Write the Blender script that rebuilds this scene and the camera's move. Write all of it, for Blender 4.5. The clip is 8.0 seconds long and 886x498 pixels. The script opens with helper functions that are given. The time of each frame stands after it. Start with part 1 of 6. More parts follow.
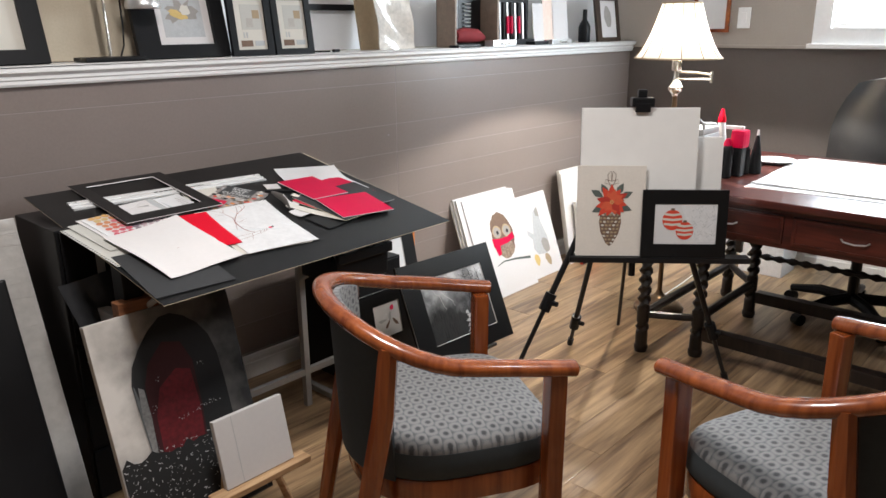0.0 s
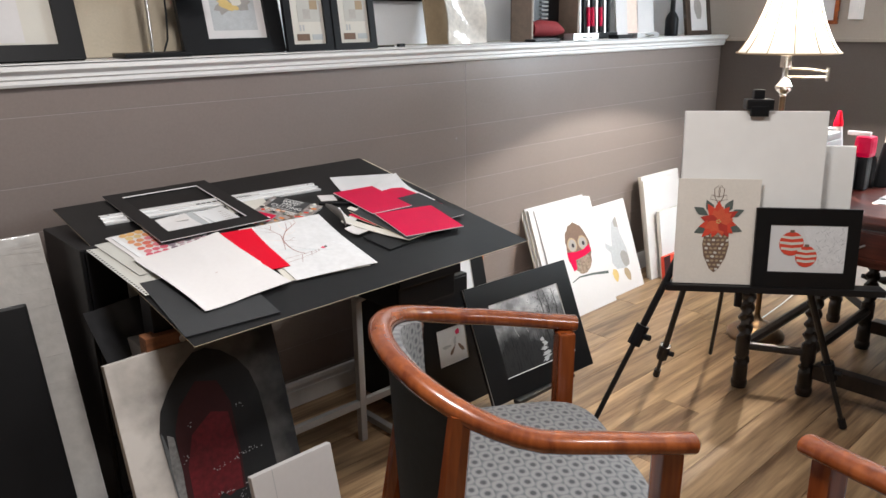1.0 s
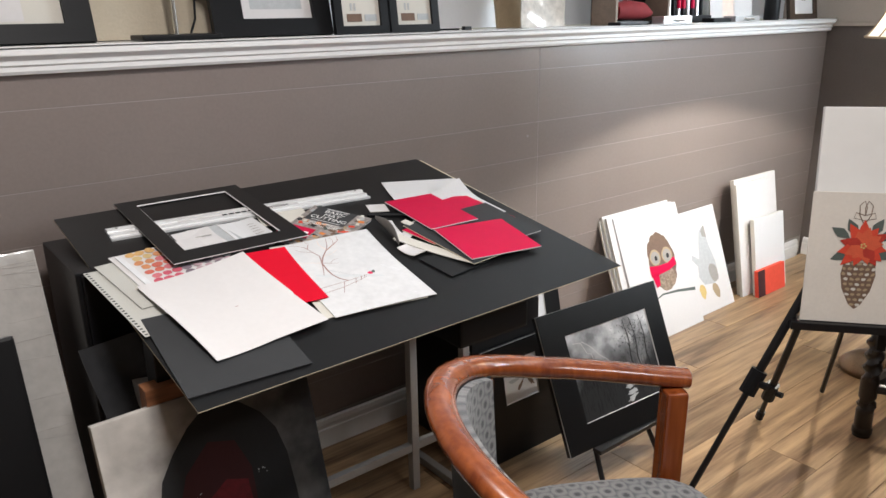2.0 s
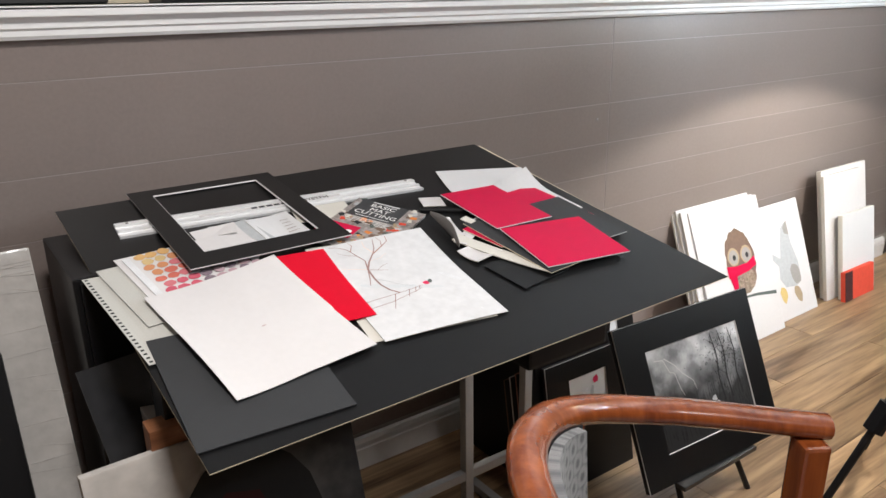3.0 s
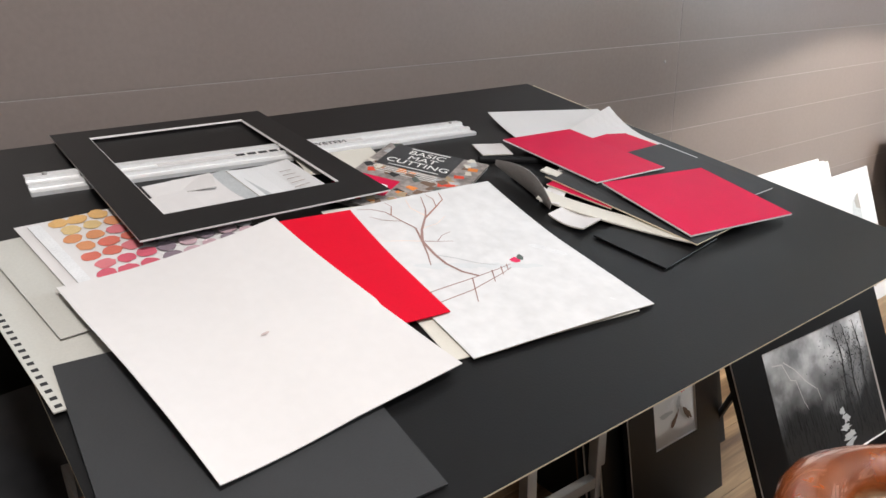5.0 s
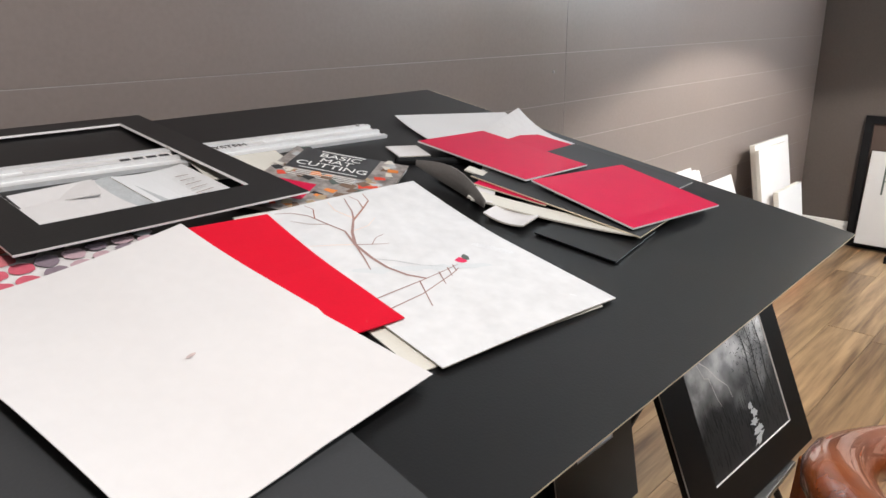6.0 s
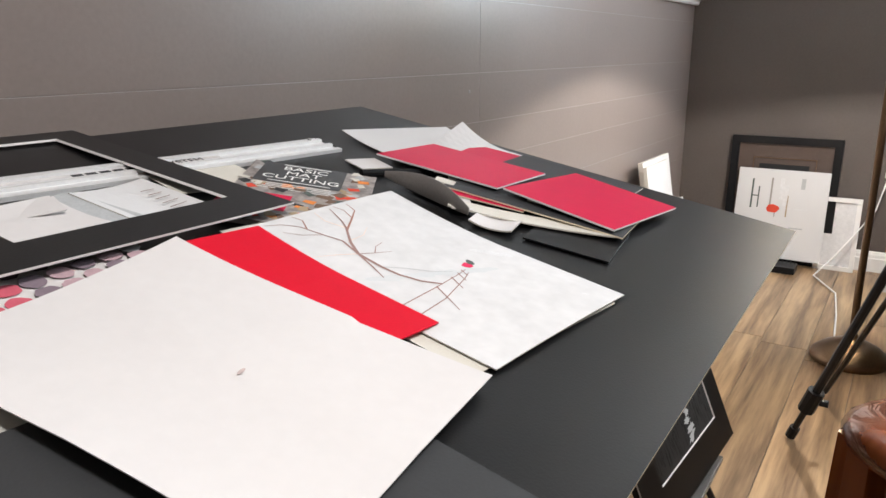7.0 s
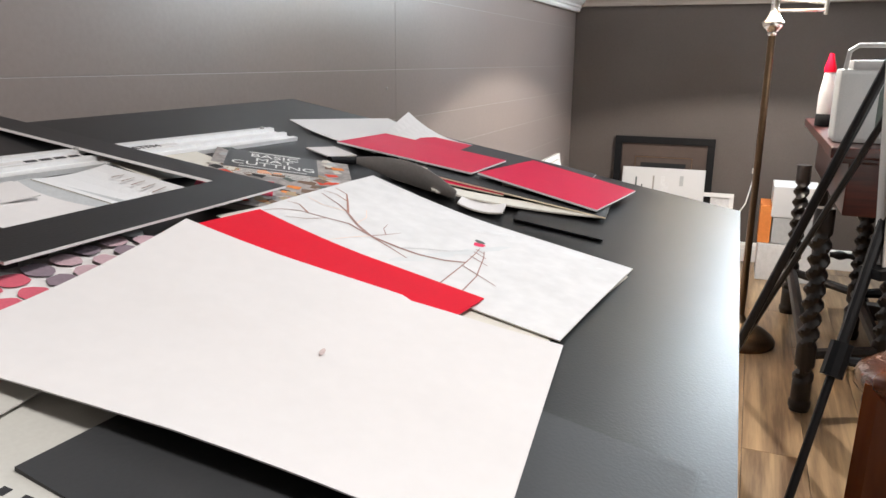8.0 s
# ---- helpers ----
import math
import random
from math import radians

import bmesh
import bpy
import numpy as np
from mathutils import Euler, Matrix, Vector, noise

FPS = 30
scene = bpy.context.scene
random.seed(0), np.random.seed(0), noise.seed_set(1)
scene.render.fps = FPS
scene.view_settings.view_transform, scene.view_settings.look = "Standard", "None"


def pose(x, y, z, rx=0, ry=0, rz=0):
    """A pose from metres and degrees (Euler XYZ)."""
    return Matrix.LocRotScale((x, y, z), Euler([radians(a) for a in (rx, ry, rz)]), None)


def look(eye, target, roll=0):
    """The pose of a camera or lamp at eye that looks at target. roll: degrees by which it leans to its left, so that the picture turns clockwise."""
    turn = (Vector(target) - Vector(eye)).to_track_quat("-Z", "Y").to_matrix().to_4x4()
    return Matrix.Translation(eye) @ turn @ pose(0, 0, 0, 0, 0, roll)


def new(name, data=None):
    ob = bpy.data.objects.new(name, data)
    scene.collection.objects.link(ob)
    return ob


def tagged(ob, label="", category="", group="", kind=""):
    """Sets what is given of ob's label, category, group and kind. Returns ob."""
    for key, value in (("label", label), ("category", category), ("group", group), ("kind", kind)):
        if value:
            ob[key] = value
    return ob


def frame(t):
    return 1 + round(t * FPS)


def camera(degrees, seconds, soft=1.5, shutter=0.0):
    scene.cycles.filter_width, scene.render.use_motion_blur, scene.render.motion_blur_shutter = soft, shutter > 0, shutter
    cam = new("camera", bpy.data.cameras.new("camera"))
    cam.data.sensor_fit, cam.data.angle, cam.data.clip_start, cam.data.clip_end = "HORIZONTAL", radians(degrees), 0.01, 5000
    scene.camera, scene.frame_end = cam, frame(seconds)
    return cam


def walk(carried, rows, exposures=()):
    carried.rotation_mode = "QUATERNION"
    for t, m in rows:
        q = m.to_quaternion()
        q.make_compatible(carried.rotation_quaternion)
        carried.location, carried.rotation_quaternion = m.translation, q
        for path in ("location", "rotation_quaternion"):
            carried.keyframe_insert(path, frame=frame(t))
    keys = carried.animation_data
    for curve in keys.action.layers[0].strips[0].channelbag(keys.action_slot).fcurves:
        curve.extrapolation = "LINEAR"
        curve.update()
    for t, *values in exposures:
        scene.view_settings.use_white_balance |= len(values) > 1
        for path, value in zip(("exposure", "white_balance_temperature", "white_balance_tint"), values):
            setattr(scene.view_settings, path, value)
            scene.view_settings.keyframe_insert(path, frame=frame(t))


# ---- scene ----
cam = camera(61.5, 8.0)
PATH = [
    (0, (0.16, 0.077, 1.37), (1.572, 1.372, 0.796), -0.5),
    (0.5, (0.26, 0.18, 1.353), (1.606, 1.542, 0.774), -0.7),
    (1, (0.367, 0.333, 1.353), (1.665, 1.74, 0.772), -0.8),
    (1.5, (0.472, 0.497, 1.336), (1.717, 1.948, 0.75), -0.9),
    (1.7, (0.524, 0.563, 1.329), (1.744, 2.034, 0.74), -0.9),
    (2.8, (0.712, 0.837, 1.274), (1.815, 2.385, 0.65), -1.2),
    (3, (0.722, 0.903, 1.266), (1.817, 2.451, 0.63), -1.0),
    (3.5, (0.732, 1.048, 1.239), (1.822, 2.592, 0.587), -1.0),
    (4, (0.763, 1.172, 1.195), (1.856, 2.709, 0.531), -1.1),
    (4.2, (0.783, 1.217, 1.17), (1.878, 2.751, 0.501), -1.0),
    (5.3, (0.886, 1.372, 1.062), (2.077, 2.84, 0.408), -0.9),
    (5.5, (0.891, 1.396, 1.048), (2.149, 2.814, 0.41), -0.7),
    (6, (0.86, 1.444, 1.031), (2.271, 2.732, 0.438), -0.4),
    (6.5, (0.812, 1.498, 1.022), (2.338, 2.669, 0.474), -0.2),
    (7, (0.792, 1.556, 1.003), (2.425, 2.587, 0.485), -0.1),
    (7.5, (0.768, 1.621, 0.985), (2.493, 2.5, 0.482), 0.2),
    (8, (0.747, 1.684, 0.969), (2.544, 2.411, 0.476), 0.4),
]
walk(cam, [(t, look(eye, target, roll)) for t, eye, target, roll in PATH])

# ---- world, daylight and lamps ----
world = bpy.data.worlds.new("world")
scene.world = world
world.use_nodes = True
wn = world.node_tree
sky = wn.nodes.new("ShaderNodeTexSky")
sky.sky_type, sky.sun_disc, sky.sun_elevation, sky.sun_rotation = "NISHITA", False, radians(25), radians(200)
wn.links.new(sky.outputs[0], wn.nodes["Background"].inputs[0])
wn.nodes["Background"].inputs[1].default_value = 0.08


def lamp(name, kind, m, energy, color, size=0.1, size_y=None):
    d = bpy.data.lights.new(name, kind)
    d.energy, d.color = energy, color
    if kind == "AREA":
        d.shape, d.size, d.size_y = "RECTANGLE", size, size_y or size
    else:
        d.shadow_soft_size = size
    ob = new(name, d)
    ob.matrix_world = m
    return ob


WALL_Y, WALL_X, UPPER_Y = 2.55, 4.67, 2.80
CEIL = 2.35
lamp("window_daylight", "AREA", look((4.66, 0.86, 1.66), (1.5, 1.3, 0.9)), 80, (0.80, 0.91, 1.0), 0.9, 0.55)
lamp("ceiling_lamp_light", "AREA", look((1.0, 1.1, 2.27), (1.0, 1.1, 0)), 32.5, (1.0, 0.965, 0.94), 0.35)
lamp("ceiling_lamp_light", "AREA", look((1.9, -0.2, 2.27), (1.9, -0.2, 0)), 11, (1.0, 0.965, 0.94), 0.35)
lamp("floor_lamp_light", "POINT", pose(3.458, 1.642, 1.302), 60, (1.0, 0.95, 0.88), 0.012)
scene.view_settings.exposure = 0.06


# ---- materials ----
def mat(name, color, rough=0.6, var=0.15, scale=20.0, bump=0.1, metal=0.0, fine=8.0, coat=0.0, spec=0.5):
    m = bpy.data.materials.new(name)
    m.use_nodes = True
    t = m.node_tree
    b = t.nodes["Principled BSDF"]
    tc = t.nodes.new("ShaderNodeTexCoord")
    n1, n2 = t.nodes.new("ShaderNodeTexNoise"), t.nodes.new("ShaderNodeTexNoise")
    n1.inputs["Scale"].default_value, n2.inputs["Scale"].default_value = scale, scale * fine
    n1.inputs["Detail"].default_value = 4
    for n in (n1, n2):
        t.links.new(tc.outputs["Object"], n.inputs["Vector"])
    add = t.nodes.new("ShaderNodeMath")
    add.operation = "ADD"
    t.links.new(n1.outputs[0], add.inputs[0])
    t.links.new(n2.outputs[0], add.inputs[1])
    ramp = t.nodes.new("ShaderNodeMapRange")
    ramp.inputs[1].default_value, ramp.inputs[2].default_value = 0.6, 1.4
    ramp.inputs[3].default_value, ramp.inputs[4].default_value = 1 - var, 1 + var
    t.links.new(add.outputs[0], ramp.inputs[0])
    mix = t.nodes.new("ShaderNodeVectorMath")
    mix.operation = "SCALE"
    mix.inputs[0].default_value = color[:3]
    t.links.new(ramp.outputs[0], mix.inputs["Scale"])
    t.links.new(mix.outputs[0], b.inputs["Base Color"])
    b.inputs["Roughness"].default_value, b.inputs["Metallic"].default_value = rough, metal
    b.inputs["Coat Weight"].default_value, b.inputs["Specular IOR Level"].default_value = coat, spec
    if bump:
        bp = t.nodes.new("ShaderNodeBump")
        bp.inputs["Strength"].default_value, bp.inputs["Distance"].default_value = bump, 0.002
        t.links.new(n2.outputs[0], bp.inputs["Height"])
        t.links.new(bp.outputs[0], b.inputs["Normal"])
    return m


def wood(name, dark, light, rough=0.4, axis=0, scale=3.0, coat=0.0, per_piece=0.0, bump=0.06):
    m = bpy.data.materials.new(name)
    m.use_nodes = True
    t = m.node_tree
    b = t.nodes["Principled BSDF"]
    tc, mp = t.nodes.new("ShaderNodeTexCoord"), t.nodes.new("ShaderNodeMapping")
    stretch = [14.0, 14.0, 14.0]
    stretch[axis] = 1.0
    mp.inputs["Scale"].default_value = stretch
    info = t.nodes.new("ShaderNodeObjectInfo")
    off = t.nodes.new("ShaderNodeVectorMath")
    off.operation = "MULTIPLY_ADD"
    t.links.new(info.outputs["Random"], off.inputs[0])
    off.inputs[1].default_value = (37.0, 61.0, 83.0)
    t.links.new(tc.outputs["Object"], off.inputs[2])
    t.links.new(off.outputs[0], mp.inputs["Vector"])
    n1, n2 = t.nodes.new("ShaderNodeTexNoise"), t.nodes.new("ShaderNodeTexNoise")
    n1.inputs["Scale"].default_value, n1.inputs["Detail"].default_value, n1.inputs["Distortion"].default_value = scale, 5, 0.6
    n2.inputs["Scale"].default_value, n2.inputs["Detail"].default_value = scale * 5, 3
    t.links.new(mp.outputs[0], n1.inputs["Vector"])
    t.links.new(mp.outputs[0], n2.inputs["Vector"])
    mul = t.nodes.new("ShaderNodeMath")
    mul.operation = "MULTIPLY_ADD"
    mul.inputs[1].default_value, mul.inputs[2].default_value = 0.35, 0.0
    t.links.new(n2.outputs[0], mul.inputs[0])
    add = t.nodes.new("ShaderNodeMath")
    t.links.new(n1.outputs[0], add.inputs[0])
    t.links.new(mul.outputs[0], add.inputs[1])
    cr = t.nodes.new("ShaderNodeValToRGB")
    cr.color_ramp.elements[0].position, cr.color_ramp.elements[0].color = 0.48, (*dark, 1)
    cr.color_ramp.elements[1].position, cr.color_ramp.elements[1].color = 0.86, (*light, 1)
    t.links.new(add.outputs[0], cr.inputs[0])
    hs = t.nodes.new("ShaderNodeHueSaturation")
    vr = t.nodes.new("ShaderNodeMapRange")
    vr.inputs[3].default_value, vr.inputs[4].default_value = 1 - per_piece, 1 + per_piece
    t.links.new(info.outputs["Random"], vr.inputs[0])
    t.links.new(vr.outputs[0], hs.inputs["Value"])
    t.links.new(cr.outputs[0], hs.inputs["Color"])
    t.links.new(hs.outputs[0], b.inputs["Base Color"])
    b.inputs["Roughness"].default_value, b.inputs["Coat Weight"].default_value = rough, coat
    bp = t.nodes.new("ShaderNodeBump")
    bp.inputs["Strength"].default_value, bp.inputs["Distance"].default_value = bump, 0.002
    t.links.new(add.outputs[0], bp.inputs["Height"])
    t.links.new(bp.outputs[0], b.inputs["Normal"])
    return m


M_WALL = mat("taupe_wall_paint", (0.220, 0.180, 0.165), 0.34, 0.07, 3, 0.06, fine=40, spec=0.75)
# same taupe darkened and less glossy: the end wall's dimmer light is in its colour
M_WALLEND = mat("shaded_matt_taupe_paint", (0.105, 0.088, 0.081), 0.55, 0.07, 3, 0.06, fine=40, spec=0.35)
M_UPPER = mat("pale_grey_wall_paint", (0.80, 0.81, 0.83), 0.7, 0.03, 3, 0.05, fine=40)
M_BEIGE = mat("beige_wall_paint", (0.37, 0.325, 0.285), 0.7, 0.04, 3, 0.05, fine=40)
M_WHITE = mat("white_gloss_paint", (0.80, 0.79, 0.78), 0.35, 0.03, 6, 0.03)
M_CEIL = mat("white_ceiling_paint", (0.78, 0.77, 0.75), 0.9, 0.03, 5, 0.1)
M_FLOOR = wood("vinyl_plank", (0.122, 0.066, 0.033), (0.46, 0.305, 0.168), 0.31, 0, 1.5, 0.0, 0.20)
M_CHERRY = wood("cherry_wood", (0.130, 0.025, 0.006), (0.32, 0.082, 0.019), 0.27, 2, 1.2, 0.6, 0.0, 0.012)
M_DESK = wood("mahogany_desk", (0.035, 0.008, 0.006), (0.11, 0.022, 0.014), 0.3, 1, 2.0, 0.2)
M_DARKLEG = wood("dark_turned_wood", (0.008, 0.006, 0.005), (0.022, 0.014, 0.011), 0.42, 2, 3.0)
M_PALEWOOD = wood("pale_pine", (0.36, 0.20, 0.10), (0.62, 0.42, 0.24), 0.5, 0, 4.0)
M_ORANGEWOOD = wood("orange_wood", (0.15, 0.055, 0.025), (0.28, 0.115, 0.05), 0.5, 0, 4.0)
M_BLACKBOARD = mat("black_mat_board", (0.0042, 0.0042, 0.0046), 0.38, 0.08, 30, 0.06, fine=14, spec=0.36)
M_GREYBOARD = mat("charcoal_mat_board", (0.032, 0.033, 0.035), 0.5, 0.06, 30, 0.06, fine=14, spec=0.34)
M_CORE = mat("cream_board_core", (0.72, 0.63, 0.47), 0.8, 0.05, 60, 0.05)
M_PAPER = mat("white_paper", (0.62, 0.595, 0.59), 0.75, 0.025, 7, 0.03, fine=12)
M_WCPAPER = mat("watercolour_paper", (0.63, 0.625, 0.63), 0.8, 0.03, 8, 0.08, fine=60)
M_WASHED = mat("washed_watercolour_paper", (0.625, 0.62, 0.625), 0.8, 0.09, 13, 0.08, fine=5)
M_CREAM = mat("cream_paper", (0.60, 0.57, 0.51), 0.8, 0.04, 12, 0.08, fine=40)
M_RED = mat("red_mat_board", (0.56, 0.002, 0.050), 0.42, 0.05, 30, 0.05, fine=14, spec=0.16)
M_SCARLETCARD = mat("scarlet_card", (0.60, 0.002, 0.020), 0.5, 0.04, 30, 0.04, fine=14, spec=0.14)
M_BLACK = mat("black_frame_lacquer", (0.008, 0.008, 0.009), 0.45, 0.1, 20, 0.03, spec=0.15)
M_BLACKPLASTIC = mat("black_plastic", (0.008, 0.008, 0.009), 0.4, 0.1, 30, 0.05, spec=0.22)
M_BLACKMETAL = mat("black_metal", (0.012, 0.012, 0.013), 0.35, 0.1, 30, 0.02, metal=0.3)
M_STEEL = mat("brushed_aluminium", (0.72, 0.72, 0.72), 0.32, 0.06, 30, 0.04, metal=0.85)
M_RAIL = mat("satin_aluminium", (0.80, 0.80, 0.80), 0.38, 0.05, 30, 0.04, metal=0.35)
M_GREYSTEEL = mat("grey_painted_steel", (0.34, 0.33, 0.32), 0.42, 0.06, 30, 0.04)
M_BRASS = mat("antique_brass", (0.17, 0.11, 0.065), 0.32, 0.15, 20, 0.03, metal=0.9)
M_NICKEL = mat("bright_nickel", (0.85, 0.82, 0.76), 0.15, 0.05, 20, 0.0, metal=0.95)
M_LEATHER = mat("black_leather", (0.012, 0.012, 0.013), 0.35, 0.1, 40, 0.25)
M_DARKCLOTH = mat("dark_slate_cloth", (0.035, 0.043, 0.048), 0.9, 0.12, 60, 0.3)


# ---- building helpers ----
def part(name, bm, material, parent=None, label="", smooth=False, m=None):
    me = bpy.data.meshes.new(name)
    bmesh.ops.recalc_face_normals(bm, faces=bm.faces[:])
    if smooth:
        for f in bm.faces:
            f.smooth = True
    bm.to_mesh(me)
    bm.free()
    mats = material if isinstance(material, (list, tuple)) else [material]
    for q in mats:
        me.materials.append(q)
    if smooth:
        me.set_sharp_from_angle(angle=radians(40))
    ob = new(name, me)
    if m is not None:
        ob.matrix_world = m
    if parent is not None:
        ob.parent = parent
    if label:
        ob["label"] = label
    return ob


def thing(name, m, label, category, group="", kind=""):
    ob = new(name)
    ob.matrix_world = m
    ob.empty_display_size = 0.05
    return tagged(ob, label, category, group, kind)


def add_box(bm, sx, sy, sz, x=0, y=0, z=0, m=None, bevel=0.0, mi=0):
    r = bmesh.ops.create_cube(bm, size=1.0)
    vs = r["verts"]
    for v in vs:
        v.co = Vector((v.co.x * sx + x, v.co.y * sy + y, v.co.z * sz + z))
    fs = list({f for v in vs for f in v.link_faces})
    for f in fs:
        f.material_index = mi
    if bevel:
        es = list({e for v in vs for e in v.link_edges})
        out = bmesh.ops.bevel(bm, geom=es, offset=bevel, segments=2, profile=0.7, affect="EDGES", clamp_overlap=True)
        vs = list({v for f in out["faces"] for v in f.verts} | {v for v in vs if v.is_valid})
    if m is not None:
        bmesh.ops.transform(bm, matrix=m, verts=vs)
    return bm


def box(sx, sy, sz, x=0, y=0, z=0, bevel=0.0, m=None):
    return add_box(bmesh.new(), sx, sy, sz, x, y, z, m, bevel)


def add_tube(bm, pts, radii, n=12, caps=True, squash=None, mi=0):
    """A tube through pts; radii one number or one a point."""
    pts = [Vector(p) for p in pts]
    if isinstance(radii, (int, float)):
        radii = [radii] * len(pts)
    rings, prev = [], None
    for i, p in enumerate(pts):
        d = (pts[min(i + 1, len(pts) - 1)] - pts[max(i - 1, 0)]).normalized()
        if prev is None:
            up = Vector((0, 0, 1)) if abs(d.z) < 0.9 else Vector((1, 0, 0))
            a = d.cross(up).normalized()
        else:
            a = (prev - d * prev.dot(d)).normalized()
        prev = a
        c = d.cross(a)
        ka, kc = squash or (1, 1)
        rings.append([bm.verts.new(p + radii[i] * (ka * math.cos(2 * math.pi * k / n) * a + kc * math.sin(2 * math.pi * k / n) * c)) for k in range(n)])
    for r0, r1 in zip(rings, rings[1:]):
        for k in range(n):
            bm.faces.new((r0[k], r0[(k + 1) % n], r1[(k + 1) % n], r1[k])).material_index = mi
    if caps:
        bm.faces.new(rings[0][::-1]).material_index = mi
        bm.faces.new(rings[-1]).material_index = mi
    return bm


def tube(pts, radii, n=12, squash=None):
    return add_tube(bmesh.new(), pts, radii, n, True, squash)


def add_turned(bm, profile, n=20, x=0, y=0, mi=0):
    """A solid of revolution round z from (radius, height) pairs."""
    rings = [[bm.verts.new((x + r * math.cos(2 * math.pi * k / n), y + r * math.sin(2 * math.pi * k / n), z)) for k in range(n)] for r, z in profile]
    for r0, r1 in zip(rings, rings[1:]):
        for k in range(n):
            bm.faces.new((r0[k], r0[(k + 1) % n], r1[(k + 1) % n], r1[k])).material_index = mi
    bm.faces.new(rings[0][::-1]).material_index = mi
    bm.faces.new(rings[-1]).material_index = mi
    return bm


def turned(profile, n=20, x=0, y=0):
    return add_turned(bmesh.new(), profile, n, x, y)


def sheet(w, h, thick, bend=None, n=10):
    """A sheet w by h round its middle, lying in xy, top at thick; bend(u, v) lifts it, u and v from -1 to 1."""
    bm = bmesh.new()
    lift = bend or (lambda u, v: 0.0)
    k = n if bend else 1
    top = [[bm.verts.new((w * (i / k - 0.5), h * (j / k - 0.5), thick + lift(2 * i / k - 1, 2 * j / k - 1))) for i in range(k + 1)] for j in range(k + 1)]
    bot = [[bm.verts.new((q.co.x, q.co.y, q.co.z - thick)) for q in r] for r in top]
    for j in range(k):
        for i in range(k):
            bm.faces.new((top[j][i], top[j][i + 1], top[j + 1][i + 1], top[j + 1][i]))
            bm.faces.new((bot[j][i], bot[j + 1][i], bot[j + 1][i + 1], bot[j][i + 1])).material_index = 1
    rim = [(0, i, 0, i + 1) for i in range(k)] + [(k, i + 1, k, i) for i in range(k)] + [(i + 1, 0, i, 0) for i in range(k)] + [(i, k, i + 1, k) for i in range(k)]
    for a, b, c, d in rim:
        bm.faces.new((top[a][b], bot[a][b], bot[c][d], top[c][d])).material_index = 1
    return bm


def ring_frame(w, h, bw, thick, bevel_in=0.0):
    """A flat frame in xy with an opening; bw one width or (left, right, bottom, top). The opening's bevel takes material 1."""
    l, r, b, t = bw if isinstance(bw, tuple) else (bw,) * 4
    bm = bmesh.new()
    o = [(-w / 2, -h / 2), (w / 2, -h / 2), (w / 2, h / 2), (-w / 2, h / 2)]
    i = [(-w / 2 + l, -h / 2 + b), (w / 2 - r, -h / 2 + b), (w / 2 - r, h / 2 - t), (-w / 2 + l, h / 2 - t)]
    k = bevel_in
    j = [(i[0][0] + k, i[0][1] + k), (i[1][0] - k, i[1][1] + k), (i[2][0] - k, i[2][1] - k), (i[3][0] + k, i[3][1] - k)]
    O1, O0 = [bm.verts.new((x, y, thick)) for x, y in o], [bm.verts.new((x, y, 0)) for x, y in o]
    I1, I0 = [bm.verts.new((x, y, thick)) for x, y in i], [bm.verts.new((x, y, 0)) for x, y in j]
    for a in range(4):
        c = (a + 1) % 4
        bm.faces.new((O1[a], O1[c], I1[c], I1[a]))
        bm.faces.new((O0[a], I0[a], I0[c], O0[c]))
        bm.faces.new((O0[a], O0[c], O1[c], O1[a])).material_index = 1
        bm.faces.new((I1[a], I1[c], I0[c], I0[a])).material_index = 1
    return bm


def blob(cx, cy, rx, ry, z, rot=0, n=18, wob=0.0, seed=0):
    rnd = random.Random(seed)
    bm = bmesh.new()
    c, s = math.cos(radians(rot)), math.sin(radians(rot))
    vs = []
    for k in range(n):
        a = 2 * math.pi * k / n
        q = 1 + wob * (rnd.random() * 2 - 1)
        x, y = rx * q * math.cos(a), ry * q * math.sin(a)
        vs.append(bm.verts.new((cx + c * x - s * y, cy + s * x + c * y, z)))
    bm.faces.new(vs)
    return bm


def poly(pts, z):
    bm = bmesh.new()
    bm.faces.new([bm.verts.new((x, y, z)) for x, y in pts])
    return bm


def stroke(bm, pts, w0, w1, z):
    """A brush stroke through pts, w0 wide at its start and w1 at its end."""
    pts = [Vector((x, y, z)) for x, y in pts]
    rows = []
    for i, p in enumerate(pts):
        d = (pts[min(i + 1, len(pts) - 1)] - pts[max(i - 1, 0)]).normalized()
        w = (w0 + (w1 - w0) * i / (len(pts) - 1)) / 2
        q = Vector((-d.y, d.x, 0)) * w
        rows.append((bm.verts.new(p - q), bm.verts.new(p + q)))
    for a, b in zip(rows, rows[1:]):
        bm.faces.new((a[0], b[0], b[1], a[1]))
    return bm


def lean(x, y, z, tilt, turn=0.0):
    """A pose for an upright panel: x along its width, y up, z out of its face; tilt leans its top back."""
    return pose(x, y, z, 90 - tilt, 0, turn)


# ---- the room ----
floor = thing("floor", pose(0, 0, 0), "wood-look vinyl plank floor in mixed browns", "floor", kind="structure")
part("subfloor", box(7.4, 6.6, 0.1, 1.6, -0.5, -0.064), M_DARKLEG, floor)

